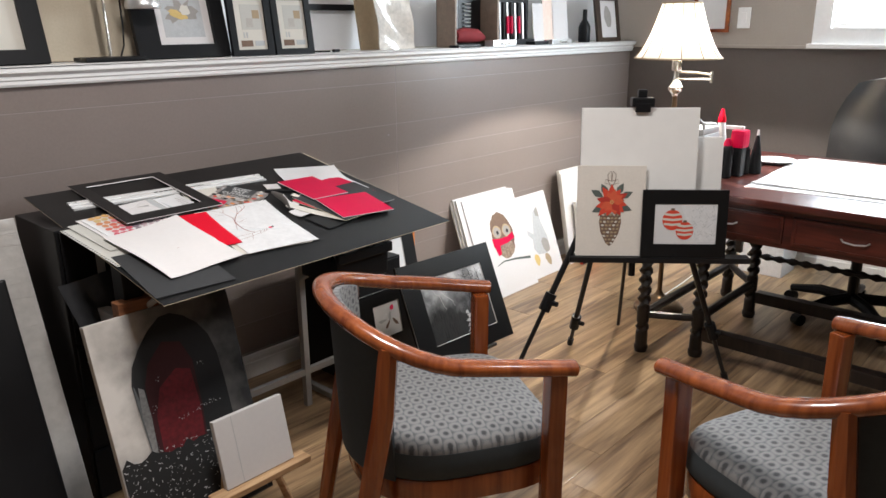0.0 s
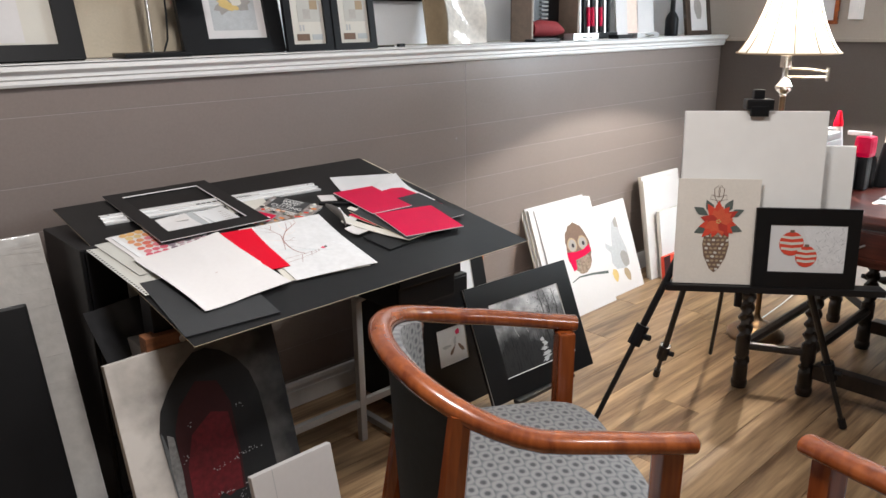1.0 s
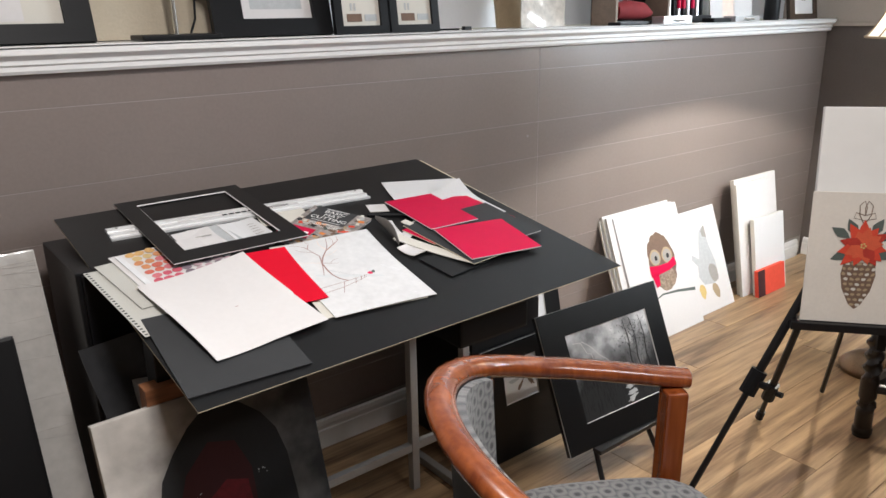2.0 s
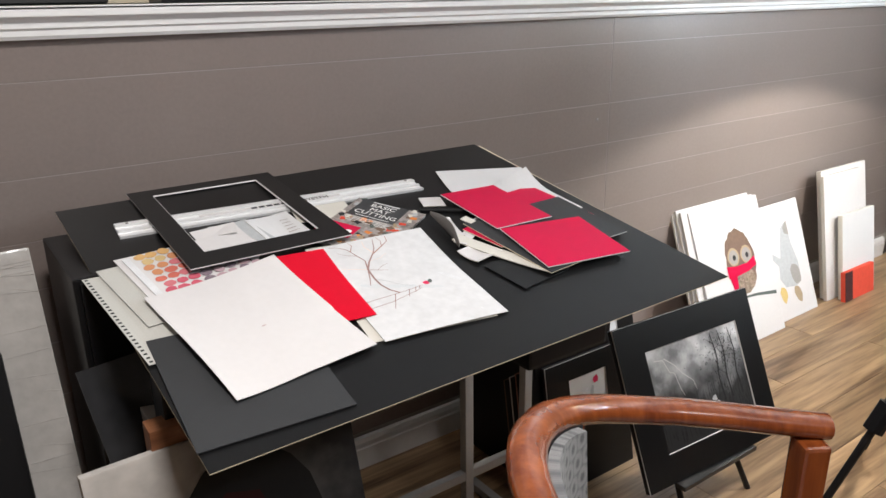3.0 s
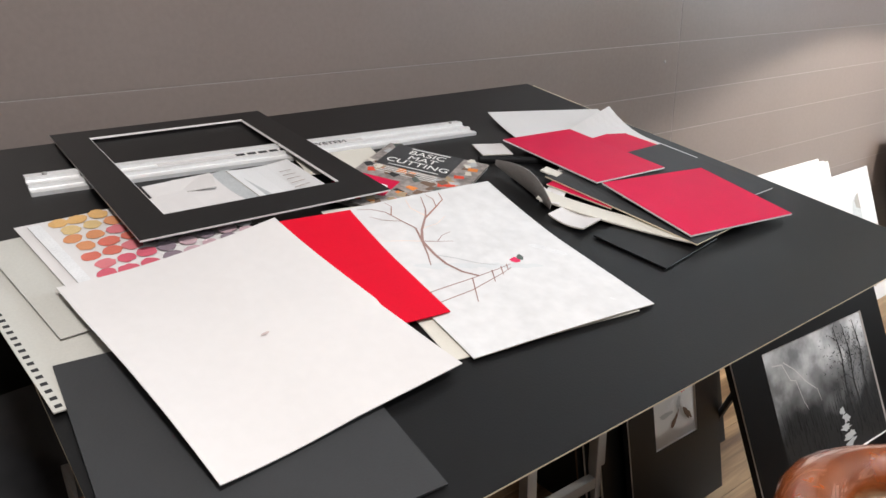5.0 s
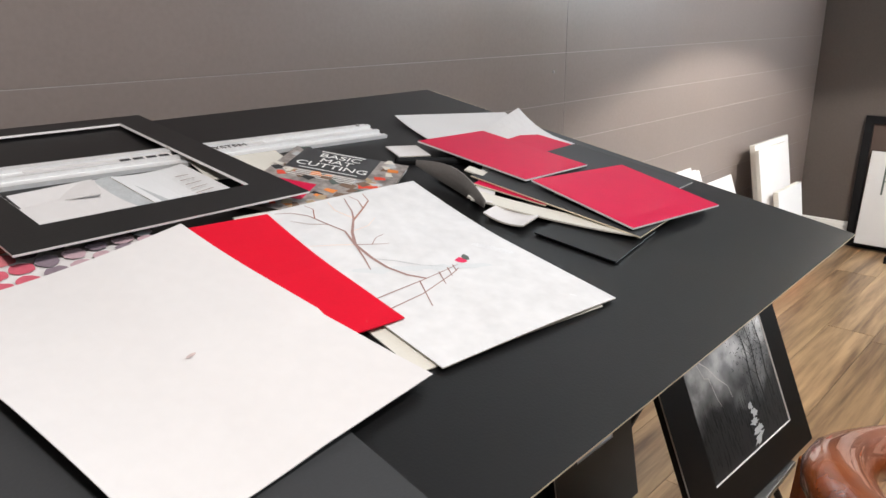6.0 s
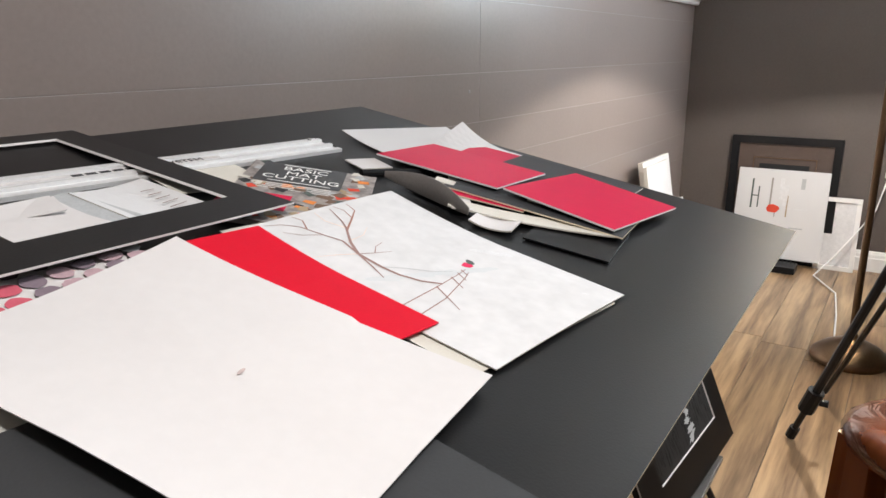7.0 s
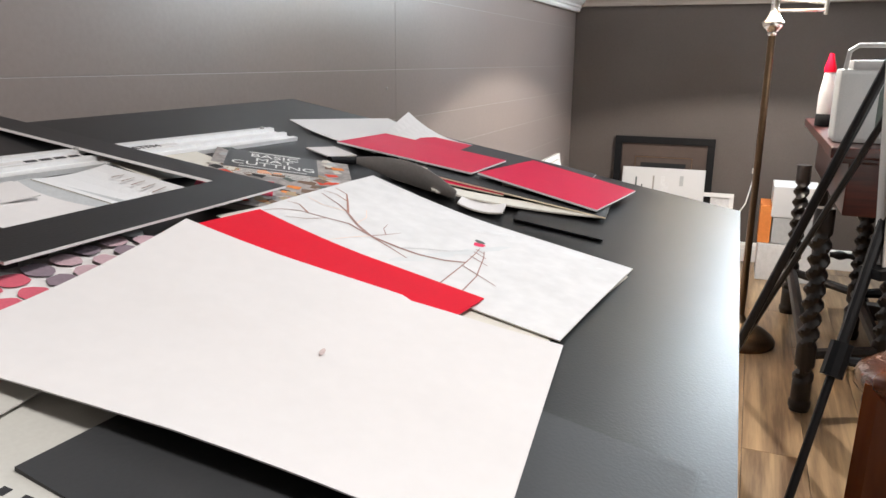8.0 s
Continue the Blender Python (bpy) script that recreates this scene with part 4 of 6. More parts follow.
for k in range(3):
    panel("blank_canvas", lean(3.150 - 0.010 * k, 2.348 + 0.013 * k, 0.0, 20.0), 0.44, 0.545 + 0.006 * k, 0.008, [M_PAPER, M_CREAM], "white canvas panel stacked against the wall", "canvas")
bear = thing("painting", lean(3.528, 2.364, 0.0, 20, 1), "white canvas panel with an upright grey painted shape", "painting")
part("board", box(0.36, 0.475, 0.012, 0, 0.2375, -0.006, 0.0015), M_PAPER, bear)
part("grey_shape", poly([(-0.02, 0.25), (0.0, 0.32), (0.02, 0.37), (0.05, 0.39), (0.07, 0.36), (0.075, 0.30), (0.10, 0.22), (0.10, 0.15), (0.06, 0.12), (-0.02, 0.13), (-0.05, 0.17), (-0.04, 0.22), (-0.075, 0.255), (-0.07, 0.28)], 0.0006), M_GREYWASH, bear)
part("dark_shape", blob(0.066, 0.170, 0.032, 0.046, 0.001, 20, 16, 0.1), M_STONE, bear)
part("dark_shape", poly([(0.035, 0.37), (0.04, 0.345), (0.072, 0.335), (0.070, 0.395), (0.055, 0.388)], 0.001), M_STONE, bear)
part("ochre_shape", blob(-0.045, 0.105, 0.022, 0.034, 0.0012, 10, 14, 0.2), M_YELLOW, bear)
part("brown_shape", blob(0.058, 0.088, 0.022, 0.038, 0.0012, 25, 14, 0.15), M_TAN, bear)
panel("canvas", lean(3.985, 2.41, 0.0, 10), 0.37, 0.555, 0.02, [M_PAPER, M_CREAM], "blank white canvas leaning on the wall", "canvas")
panel("canvas", lean(3.935, 2.385, 0.0, 10), 0.30, 0.54, 0.015, [M_PAPER, M_CREAM], "blank white canvas leaning on the wall", "canvas")
panel("canvas_pad", lean(3.985, 2.355, 0.0, 9), 0.27, 0.37, 0.02, [M_WCPAPER, M_CREAM], "white pad standing before taller canvases", "pad")
ob = thing("packaging_box", lean(3.955, 2.325, 0.0, 9), "orange and maroon cardboard box", "box")
part("carton", box(0.245, 0.13, 0.02, 0, 0.065, 0.0, 0.002), M_SCARLET, ob)
part("dark_end", box(0.06, 0.128, 0.002, -0.092, 0.065, 0.0105), M_MAROON, ob)

# end wall pictures
E = -90
bf = thing("framed_picture", lean(4.62, 2.065, 0.0, 4, E), "dark framed print with a brown mat and thin gold line", "framed picture")
part("frame", ring_frame(0.485, 0.60, 0.035, 0.022), [M_BLACK, M_BLACK], bf).matrix_local = pose(0, 0.30, 0)
part("brown_mat", sheet(0.43, 0.545, 0.004), [mat("brown_mat_board", (0.075, 0.05, 0.04), 0.7, 0.1, 30, 0.05)] * 2, bf).matrix_local = pose(0, 0.30, 0.004)
part("gold_line", ring_frame(0.28, 0.40, 0.004, 0.001), [M_BRASS, M_BRASS], bf).matrix_local = pose(0, 0.30, 0.0085)
part("dark_print", sheet(0.22, 0.34, 0.001), [M_NIGHT, M_NIGHT], bf).matrix_local = pose(0, 0.30, 0.0085)
snow = thing("painting", lean(4.54, 2.055, 0.035, 9, E), "pale abstract painting with grey lines and an orange dot", "painting")
part("board", box(0.40, 0.42, 0.012, 0, 0.21, -0.006, 0.002), M_WCPAPER, snow)
for x, y, w, h, mt in ((-0.13, 0.30, 0.008, 0.14, M_GREEN), (-0.10, 0.285, 0.006, 0.10, M_GREEN), (-0.045, 0.30, 0.008, 0.16, M_STONE), (0.02, 0.30, 0.02, 0.10, M_PALEWASH), (0.03, 0.25, 0.006, 0.10, M_TAN), (0.09, 0.36, 0.018, 0.05, M_GREYWASH), (-0.115, 0.29, 0.03, 0.005, M_GREEN), (0.0, 0.33, 0.018, 0.10, M_PALEWASH),
                       (0.07, 0.24, 0.10, 0.003, M_PALEWASH), (0.08, 0.15, 0.06, 0.006, M_GREYWASH), (-0.02, 0.22, 0.004, 0.05, M_STONE)):
    part("grey_line", box(w, h, 0.0006, x, y, 0.0006), mt, snow)
part("orange_dot", blob(-0.03, 0.235, 0.028, 0.02, 0.0014, 0, 16, 0.12), M_SCARLET, snow)
sp = thing("spiral_pad", pose(4.46, 2.02, 0), "black covered spiral pad supporting a painting", "pad")
part("cover", box(0.11, 0.16, 0.03, 0, 0, 0.016, 0.003), M_BLACKPLASTIC, sp)
for k in range(9):
    part("coil", tube([(0.035 + 0.012 * math.cos(a), -0.07 + k * 0.0175, 0.035 + 0.012 * math.sin(a)) for a in [q * math.pi / 5 for q in range(9)]], 0.0014, 6), M_BLACKMETAL, sp)
wf = thing("white_frame", lean(4.60, 1.80, 0.0, 5, E), "empty white picture frame on the floor", "picture frame")
part("frame", ring_frame(0.17, 0.34, 0.02, 0.015), [M_WHITE, M_WHITE], wf).matrix_local = pose(0, 0.17, 0)
part("backing", sheet(0.14, 0.31, 0.003), [M_PALEWASH] * 2, wf).matrix_local = pose(0, 0.17, 0.002)
cord = thing("power_cord", pose(0, 0, 0), "white lamp cord from the wall outlet to the floor", "cord")
part("wire", tube([(4.655, 1.63, 0.45), (4.62, 1.64, 0.40), (4.60, 1.66, 0.30), (4.55, 1.72, 0.20), (4.50, 1.80, 0.08), (4.42, 1.86, 0.01), (4.2, 1.75, 0.006), (3.9, 1.72, 0.006), (3.6, 1.70, 0.01)], 0.0035, 8), M_WHITE, cord)
part("plug", box(0.03, 0.03, 0.025, 4.65, 1.63, 0.455, 0.004), M_WHITE, cord)
crate = thing("packaging_box", pose(4.45, 1.47, 0), "stack of cartons with an orange printed end", "box")
part("carton", box(0.22, 0.24, 0.17, 0, 0, 0.085, 0.003), M_PALEWASH, crate)
part("orange_end", box(0.20, 0.05, 0.17, 0, 0.10, 0.256, 0.003), M_ORANGE, crate)
part("clear_tub", box(0.20, 0.17, 0.12, 0, -0.015, 0.232, 0.006), M_GREYWASH, crate)
part("lid", box(0.21, 0.19, 0.14, 0, -0.015, 0.363, 0.006), M_WCPAPER, crate)

# ---- armchairs ----
def fabric(name):
    m = bpy.data.materials.new(name)
    m.use_nodes = True
    t = m.node_tree
    L = t.links.new

    def op(kind, a, b=None, c=None):
        n = t.nodes.new("ShaderNodeMath")
        n.operation = kind
        for i, v in enumerate((a, b, c)):
            if v is None:
                continue
            if isinstance(v, (int, float)):
                n.inputs[i].default_value = v
            else:
                L(v, n.inputs[i])
        return n.outputs[0]

    tc, sp = t.nodes.new("ShaderNodeTexCoord"), t.nodes.new("ShaderNodeSeparateXYZ")
    L(tc.outputs["UV"], sp.inputs[0])
    row = op("MULTIPLY", sp.outputs[1], 1 / 0.029)
    odd = op("MULTIPLY", op("MODULO", op("FLOOR", op("ADD", row, 100)), 2.0), 0.5)
    fx = op("SUBTRACT", op("FRACT", op("ADD", op("MULTIPLY", sp.outputs[0], 1 / 0.036), op("ADD", odd, 100))), 0.5)
    fy = op("SUBTRACT", op("FRACT", row), 0.45)
    d = op("SQRT", op("ADD", op("MULTIPLY", fx, fx), op("MULTIPLY", op("MULTIPLY", fy, fy), 0.8)))
    ns = t.nodes.new("ShaderNodeTexNoise")
    ns.inputs["Scale"].default_value = 500
    L(tc.outputs["UV"], ns.inputs["Vector"])
    d2 = op("ADD", d, op("MULTIPLY", op("SUBTRACT", ns.outputs[0], 0.5), 0.30))
    cr = t.nodes.new("ShaderNodeValToRGB")
    el = cr.color_ramp.elements
    el[0].position, el[0].color = 0.14, (0.042, 0.043, 0.047, 1)
    el[1].position, el[1].color = 0.23, (0.16, 0.16, 0.163, 1)
    for p, c in ((0.30, (0.20, 0.197, 0.195, 1)), (0.42, (0.20, 0.198, 0.196, 1)), (0.50, (0.14, 0.142, 0.146, 1)), (0.60, (0.085, 0.088, 0.094, 1))):
        e = el.new(p)
        e.color = c
    L(d2, cr.inputs[0])
    b = t.nodes["Principled BSDF"]
    L(cr.outputs[0], b.inputs["Base Color"])
    b.inputs["Roughness"].default_value = 0.9
    b.inputs["Sheen Weight"].default_value = 0.2
    bp = t.nodes.new("ShaderNodeBump")
    bp.inputs["Strength"].default_value, bp.inputs["Distance"].default_value = 0.35, 0.002
    L(ns.outputs[0], bp.inputs["Height"])
    L(bp.outputs[0], b.inputs["Normal"])
    return m


M_FABRIC = fabric("grey_scallop_fabric")


def uv_plan(ob, kind):
    """Cloth coordinates in metres: from above for seats, unrolled for curved backs."""
    me = ob.data
    uv = me.uv_layers.new(name="cloth")
    for lp in me.loops:
        c = me.vertices[lp.vertex_index].co
        uv.data[lp.index].uv = (c.x, c.y) if kind == "plan" else (math.atan2(c.y, c.x) * 0.27, c.z)


def armchair(m, label):
    t = thing("armchair", m, label, "chair", "armchairs")
    RX, RY, Y0 = 0.292, 0.275, -0.02

    def ring(a):
        return (RX * math.cos(a), Y0 + RY * math.sin(a), 0.668 + 0.098 * math.sin(a) ** 1.5)

    pts = [(0.283, -0.268, 0.630), (0.285, -0.262, 0.631), (0.288, -0.18, 0.643), (0.291, -0.10, 0.656)]
    arc = [ring(math.pi * k / 22) for k in range(23)]
    pts = pts + arc + [(-x, y, z) for x, y, z in pts[::-1]]
    radii = [0.014] + [0.0225] * (len(pts) - 2) + [0.014]
    part("arm_rail", add_tube(bmesh.new(), pts, radii, 14, True, (1.12, 0.86)), M_CHERRY, t, smooth=True)

    def curved(rx, ry, a0, a1, zlo, thick, n=20):
        bm = bmesh.new()
        rows = []
        for k in range(n + 1):
            a = a0 + (a1 - a0) * k / n
            zt = 0.668 + 0.098 * math.sin(a) ** 1.5 - 0.012
            col = []
            for rr in (1.0, 1.0 + thick / 0.27):
                for z in (zlo, (zlo + zt) / 2, zt):
                    col.append(bm.verts.new((rx * rr * math.cos(a) * (0.93 + 0.07 * (z - zlo) / (zt - zlo)), Y0 + ry * rr * math.sin(a) * (0.93 + 0.07 * (z - zlo) / (zt - zlo)), z)))
            rows.append(col)
        for p, q in zip(rows, rows[1:]):
            for i, j in ((0, 1), (1, 2), (2, 5), (5, 4), (4, 3), (3, 0)):
                bm.faces.new((p[i], q[i], q[j], p[j]))
        bm.faces.new([rows[0][i] for i in (0, 1, 2, 5, 4, 3)]), bm.faces.new([rows[-1][i] for i in (0, 1, 2, 5, 4, 3)])
        return bm

    bk_ = part("backrest", curved(0.252, 0.236, radians(44), radians(136), 0.44, 0.016), M_FABRIC, t, "grey scallop patterned back pad", smooth=True)
    uv_plan(bk_, "roll")
    part("back_shell", curved(0.270, 0.253, radians(40), radians(140), 0.36, 0.012), M_DARKCLOTH, t, "dark slate cloth back", smooth=True)
    outline = []
    for k in range(40):
        a = 2 * math.pi * k / 40
        c, s = math.cos(a), math.sin(a)
        e = 0.42 if s < 0 else 0.85
        outline.append((0.245 * math.copysign(abs(c) ** e, c), -0.02 + (0.255 if s < 0 else 0.235) * math.copysign(abs(s) ** e, s)))

    def stack(levels, top=True):
        bm = bmesh.new()
        rings = [[bm.verts.new((x * k, -0.02 + (y + 0.02) * k, z)) for x, y in outline] for k, z in levels]
        for r0, r1 in zip(rings, rings[1:]):
            for i in range(40):
                bm.faces.new((r0[i], r0[(i + 1) % 40], r1[(i + 1) % 40], r1[i]))
        bm.faces.new(rings[0][::-1]), bm.faces.new(rings[-1])
        return bm

    st_ = part("seat", stack([(0.985, 0.431), (0.985, 0.440), (0.96, 0.452), (0.88, 0.461), (0.7, 0.467), (0.4, 0.470), (0.1, 0.471)]), M_FABRIC, t, "grey scallop patterned seat", smooth=True)
    uv_plan(st_, "plan")
    part("seat_side", stack([(0.97, 0.365), (1.0, 0.375), (1.005, 0.41), (0.99, 0.433)]), M_DARKCLOTH, t, "dark slate seat edge", smooth=True)
    part("seat_rail", stack([(0.985, 0.305), (0.99, 0.31), (0.99, 0.358), (0.98, 0.364)]), M_CHERRY, t, smooth=True)
    for s in (-1, 1):
        bm = bmesh.new()
        add_box(bm, 0.046, 0.042, 0.62, 0, 0, 0.310, Matrix.Translation((s * 0.265, -0.222, 0)) @ Matrix.Shear("XY", 4, (0.0, -0.01)) @ Matrix.Identity(4), 0.006)
        part("front_leg", bm, M_CHERRY, t)
        part("rear_leg", add_tube(bmesh.new(), [(s * 0.245, 0.262, 0.0), (s * 0.222, 0.205, 0.33), (s * 0.232, 0.165, 0.55), (s * 0.238, 0.150, 0.715)], [0.020, 0.026, 0.026, 0.022], 8, True, (1, 0.9)), M_CHERRY, t, smooth=True)
    return t


armchair(pose(1.407, 1.274, 0, 0, 0, 58.6), "cherry wood barrel armchair with grey scallop upholstery")
armchair(pose(1.787, 0.398, 0, 0, 0, 157.5), "cherry wood barrel armchair facing the drafting table corner")

# ---- display easel and its pictures ----
EA = -51.0
easel = thing("easel", pose(2.47, 1.30, 0), "black metal tripod easel with a top clamp", "easel")


def leg(a, b, joint=0.35, r=0.011):
    a, b = Vector(a) - Vector((2.47, 1.30, 0)), Vector(b) - Vector((2.47, 1.30, 0))
    lg = part("leg", tube([a, a.lerp(b, joint)], r * 0.75, 10), M_BLACKMETAL, easel)
    part("upper_tube", tube([a.lerp(b, joint), b], r, 10), M_BLACKMETAL, lg)
    part("clamp", tube([a.lerp(b, joint - 0.03), a.lerp(b, joint + 0.03)], r * 1.9, 10), M_BLACKPLASTIC, lg, "black plastic leg clamp")
    part("knob", tube([a.lerp(b, joint) + Vector((0, -0.02, 0)), a.lerp(b, joint) + Vector((0, -0.04, 0))], 0.010, 8), M_BLACKPLASTIC, lg)
    part("rubber_foot", tube([a - (b - a) * 0.0, a.lerp(b, 0.03)], r * 1.2, 10), M_BLACKPLASTIC, lg)


TOP = (2.535, 1.33, 1.08)
leg((2.076, 1.583, 0.01), (2.49, 1.345, 1.02), 0.41)
leg((2.79, 1.728, 0.01), (2.575, 1.40, 1.04), 0.12)
leg((2.90, 1.07, 0.01), (2.56, 1.28, 1.02), 0.22)
part("strut", tube([Vector((3.13, 1.68, 0.01)) - Vector((2.47, 1.30, 0)), Vector((2.70, 1.42, 0.8)) - Vector((2.47, 1.30, 0)), Vector(TOP) - Vector((2.47, 1.30, 0))], 0.008, 8), M_BLACKMETAL, easel)
tray = part("tray", box(0.62, 0.05, 0.02, 0.06, 0.0, 0.0, 0.003), M_BLACKMETAL, easel)
tray.matrix_local = pose(2.463 - 2.47, 1.250 - 1.30, 0.583, 0, 0, EA)
part("mast", tube([(0.03, 0.0, 0.5), (0.065, 0.03, 1.09)], 0.012, 10), M_BLACKMETAL, easel)
cl = part("top_clamp", box(0.075, 0.05, 0.03, 0, 0, 0, 0.006), M_BLACKPLASTIC, easel)
cl.matrix_local = pose(2.505 - 2.47, 1.305 - 1.30, 1.118, 0, 0, EA)
part("clamp_knob", box(0.03, 0.03, 0.034, 0, 0.01, 0.024, 0.006), M_BLACKPLASTIC, cl)
part("clamp_lip", box(0.05, 0.012, 0.03, 0.0, -0.02, -0.018, 0.003), M_BLACKPLASTIC, cl)

M_PRIMED = mat("primed_white_canvas", (0.78, 0.765, 0.745), 0.75, 0.03, 20, 0.05, fine=30)
wb = thing("canvas", lean(2.456, 1.270, 0.594, 6, EA), "large blank white canvas clamped on the easel", "canvas")
part("stretched_cloth", box(0.395, 0.508, 0.018, 0, 0.254, -0.009, 0.003), M_PRIMED, wb)
wb2 = thing("canvas", lean(2.545, 1.205, 0.594, 5.5, EA), "second blank white canvas behind the first", "canvas")
part("stretched_cloth", box(0.38, 0.405, 0.016, 0, 0.2025, -0.030, 0.003), M_PRIMED, wb2)

poin = thing("painting", lean(2.392, 1.338, 0.594, 4.5, EA), "tan paper painting of a red flower over a pine cone", "painting")
part("board", box(0.232, 0.315, 0.004, 0, 0.1575, 0.008, 0.001), mat("tan_paper", (0.70, 0.65, 0.59), 0.85, 0.04, 14, 0.08), poin)
Z = 0.0108


def pointed(cx, cy, length, width, a, z):
    c_, s_ = math.cos(a), math.sin(a)
    out = [(0, 0), (0.25, 0.6), (0.5, 1.0), (0.75, 0.6), (1, 0), (0.75, -0.55), (0.5, -1.0), (0.25, -0.65)]
    return poly([(cx + length * p * c_ - width / 2 * q * s_, cy + length * p * s_ + width / 2 * q * c_) for p, q in out], z)


M_VERMILION = flat("vermilion_paint", (0.62, 0.10, 0.045))
M_DEEPRED = flat("deep_scarlet_paint", (0.42, 0.035, 0.022))
rnd = random.Random(31)
for k in range(20):
    n, ring_, mt = (11, 0.060, M_SCARLET) if k < 11 else (9, 0.042, M_VERMILION)
    a = 2 * math.pi * k / n + rnd.uniform(-0.2, 0.2)
    part("red_petal", pointed(0.003, 0.190, ring_ * rnd.uniform(0.85, 1.1), 0.027, a, Z + 0.0012 + 0.00006 * k), M_DEEPRED if k % 4 == 1 else mt, poin)
for k in range(5):
    part("flower_eye", blob(0.003 + 0.005 * math.cos(k * 1.26), 0.190 + 0.005 * math.sin(k * 1.26), 0.0024, 0.0024, Z + 0.0028, 0, 8), M_YELLOW, poin)
for x, y, a in ((-0.045, 0.225, 150), (0.05, 0.22, 25), (-0.035, 0.16, 205), (0.045, 0.165, -20), (-0.02, 0.232, 118), (0.030, 0.236, 62)):
    part("leaf", pointed(x * 0.6, 0.19 + (y - 0.19) * 0.5, 0.048, 0.024, radians(a), Z + 0.0006 + 0.00004 * (a % 7)), M_GREEN, poin)
part("pine_cone", poly([(-0.034, 0.15), (0.034, 0.15), (0.038, 0.12), (0.03, 0.08), (0.012, 0.045), (0.0, 0.035), (-0.014, 0.047), (-0.032, 0.085), (-0.038, 0.12)], Z), M_BROWN, poin)
for j in range(9):
    n = (5, 6, 6, 5, 5, 4, 4, 3, 2)[j]
    for i in range(n):
        x, y = (i - (n - 1) / 2) * 0.0128, 0.146 - j * 0.0125
        part("cone_scale", blob(x, y, 0.0052, 0.0036, Z + 0.0004, 12 * (i - (n - 1) / 2), 9, 0.2, i + 7 * j), M_CREAM if (i + j) % 3 == 0 else M_TAN, poin)
bm = bmesh.new()
for s in (-1, 1):
    stroke(bm, [(0.0, 0.24), (s * 0.012, 0.262), (s * 0.014, 0.285), (s * 0.004, 0.296), (-s * 0.002, 0.28), (0, 0.262)], 0.0022, 0.0016, Z)
    stroke(bm, [(0, 0.262), (s * 0.02, 0.268), (s * 0.024, 0.255), (0, 0.25)], 0.0018, 0.0014, Z)
part("cord", bm, M_BROWN, poin)

balls, ax, ay = matted("framed_picture", lean(2.535, 1.131, 0.594, 5, EA), 0.288, 0.235, (0.042, 0.034, 0.046, 0.048), 0, 0, M_WCPAPER, "black framed watercolour of two striped red ornaments", M_BLACKBOARD, 0.014)
part("grey_wash", poly([(ax + 0.03, ay - 0.06), (ax + 0.105, ay - 0.06), (ax + 0.105, ay + 0.07), (ax - 0.02, ay + 0.07)], 0.0013), M_PALEWASH, balls)
rnd = random.Random(4)
bm = bmesh.new()
for k in range(60):
    x, y = ax + 0.02 + 0.08 * rnd.random(), ay - 0.05 + 0.115 * rnd.random()
    stroke(bm, [(x, y), (x + rnd.uniform(-0.012, 0.012), y + rnd.uniform(0.004, 0.014))], 0.0018, 0.0005, 0.0016)
part("pine_needles", bm, M_GREYWASH, balls)
for cx, cy, r in ((ax - 0.045, ay + 0.015, 0.034), (ax - 0.002, ay - 0.022, 0.030)):
    part("ornament", blob(cx, cy, r, r * 1.05, 0.0019), M_SCARLET, balls)
    for q in (-0.5, 0.0, 0.5):
        hw = r * math.sqrt(1 - q * q) * 0.97
        part("cream_stripe", poly([(cx - hw, cy + q * r), (cx, cy + q * r - 0.004), (cx + hw, cy + q * r), (cx + hw * 0.98, cy + q * r + 0.007), (cx, cy + q * r + 0.004), (cx - hw * 0.98, cy + q * r + 0.007)], 0.0023), M_CREAM, balls)
    part("ornament_cap", box(0.012, 0.008, 0.0004, cx, cy + r * 1.08, 0.0022), M_BROWN, balls)

# ---- floor lamp ----
fl = thing("floor_lamp", pose(3.458, 1.642, 0), "antique brass swing-arm floor lamp with a lit bell shade", "floor lamp")
part("base", turned([(0.116, 0.0), (0.120, 0.006), (0.120, 0.018), (0.112, 0.030), (0.088, 0.050), (0.056, 0.066), (0.030, 0.076), (0.018, 0.090), (0.012, 0.105)], 40), M_BRASS, fl, smooth=True)
part("pole", tube([(0, 0, 0.07), (0, 0, 1.07)], 0.0115, 16), M_BRASS, fl, smooth=True)
part("collar", turned([(0.012, 1.05), (0.016, 1.055), (0.016, 1.062), (0.030, 1.075), (0.034, 1.082), (0.034, 1.092), (0.026, 1.10), (0.016, 1.118), (0.012, 1.13), (0.012, 1.165)], 24), M_NICKEL, fl, smooth=True)
part("swing_arm", tube([(0, 0, 1.128), (0.02, -0.07, 1.128), (0.035, -0.145, 1.130), (0.036, -0.152, 1.14), (0.035, -0.148, 1.150), (0.03, -0.08, 1.158), (0.0, 0.0, 1.160)], 0.0055, 10), M_NICKEL, fl, smooth=True)
part("arm_knuckle", tube([(0.036, -0.15, 1.115), (0.036, -0.15, 1.165)], 0.008, 10), M_NICKEL, fl)
part("socket", turned([(0.022, 1.165), (0.024, 1.17), (0.024, 1.21), (0.016, 1.215), (0.016, 1.25)], 20), M_NICKEL, fl, smooth=True)
M_SHADE = bpy.data.materials.new("lit_cream_shade_cloth")
M_SHADE.use_nodes = True
stn = M_SHADE.node_tree
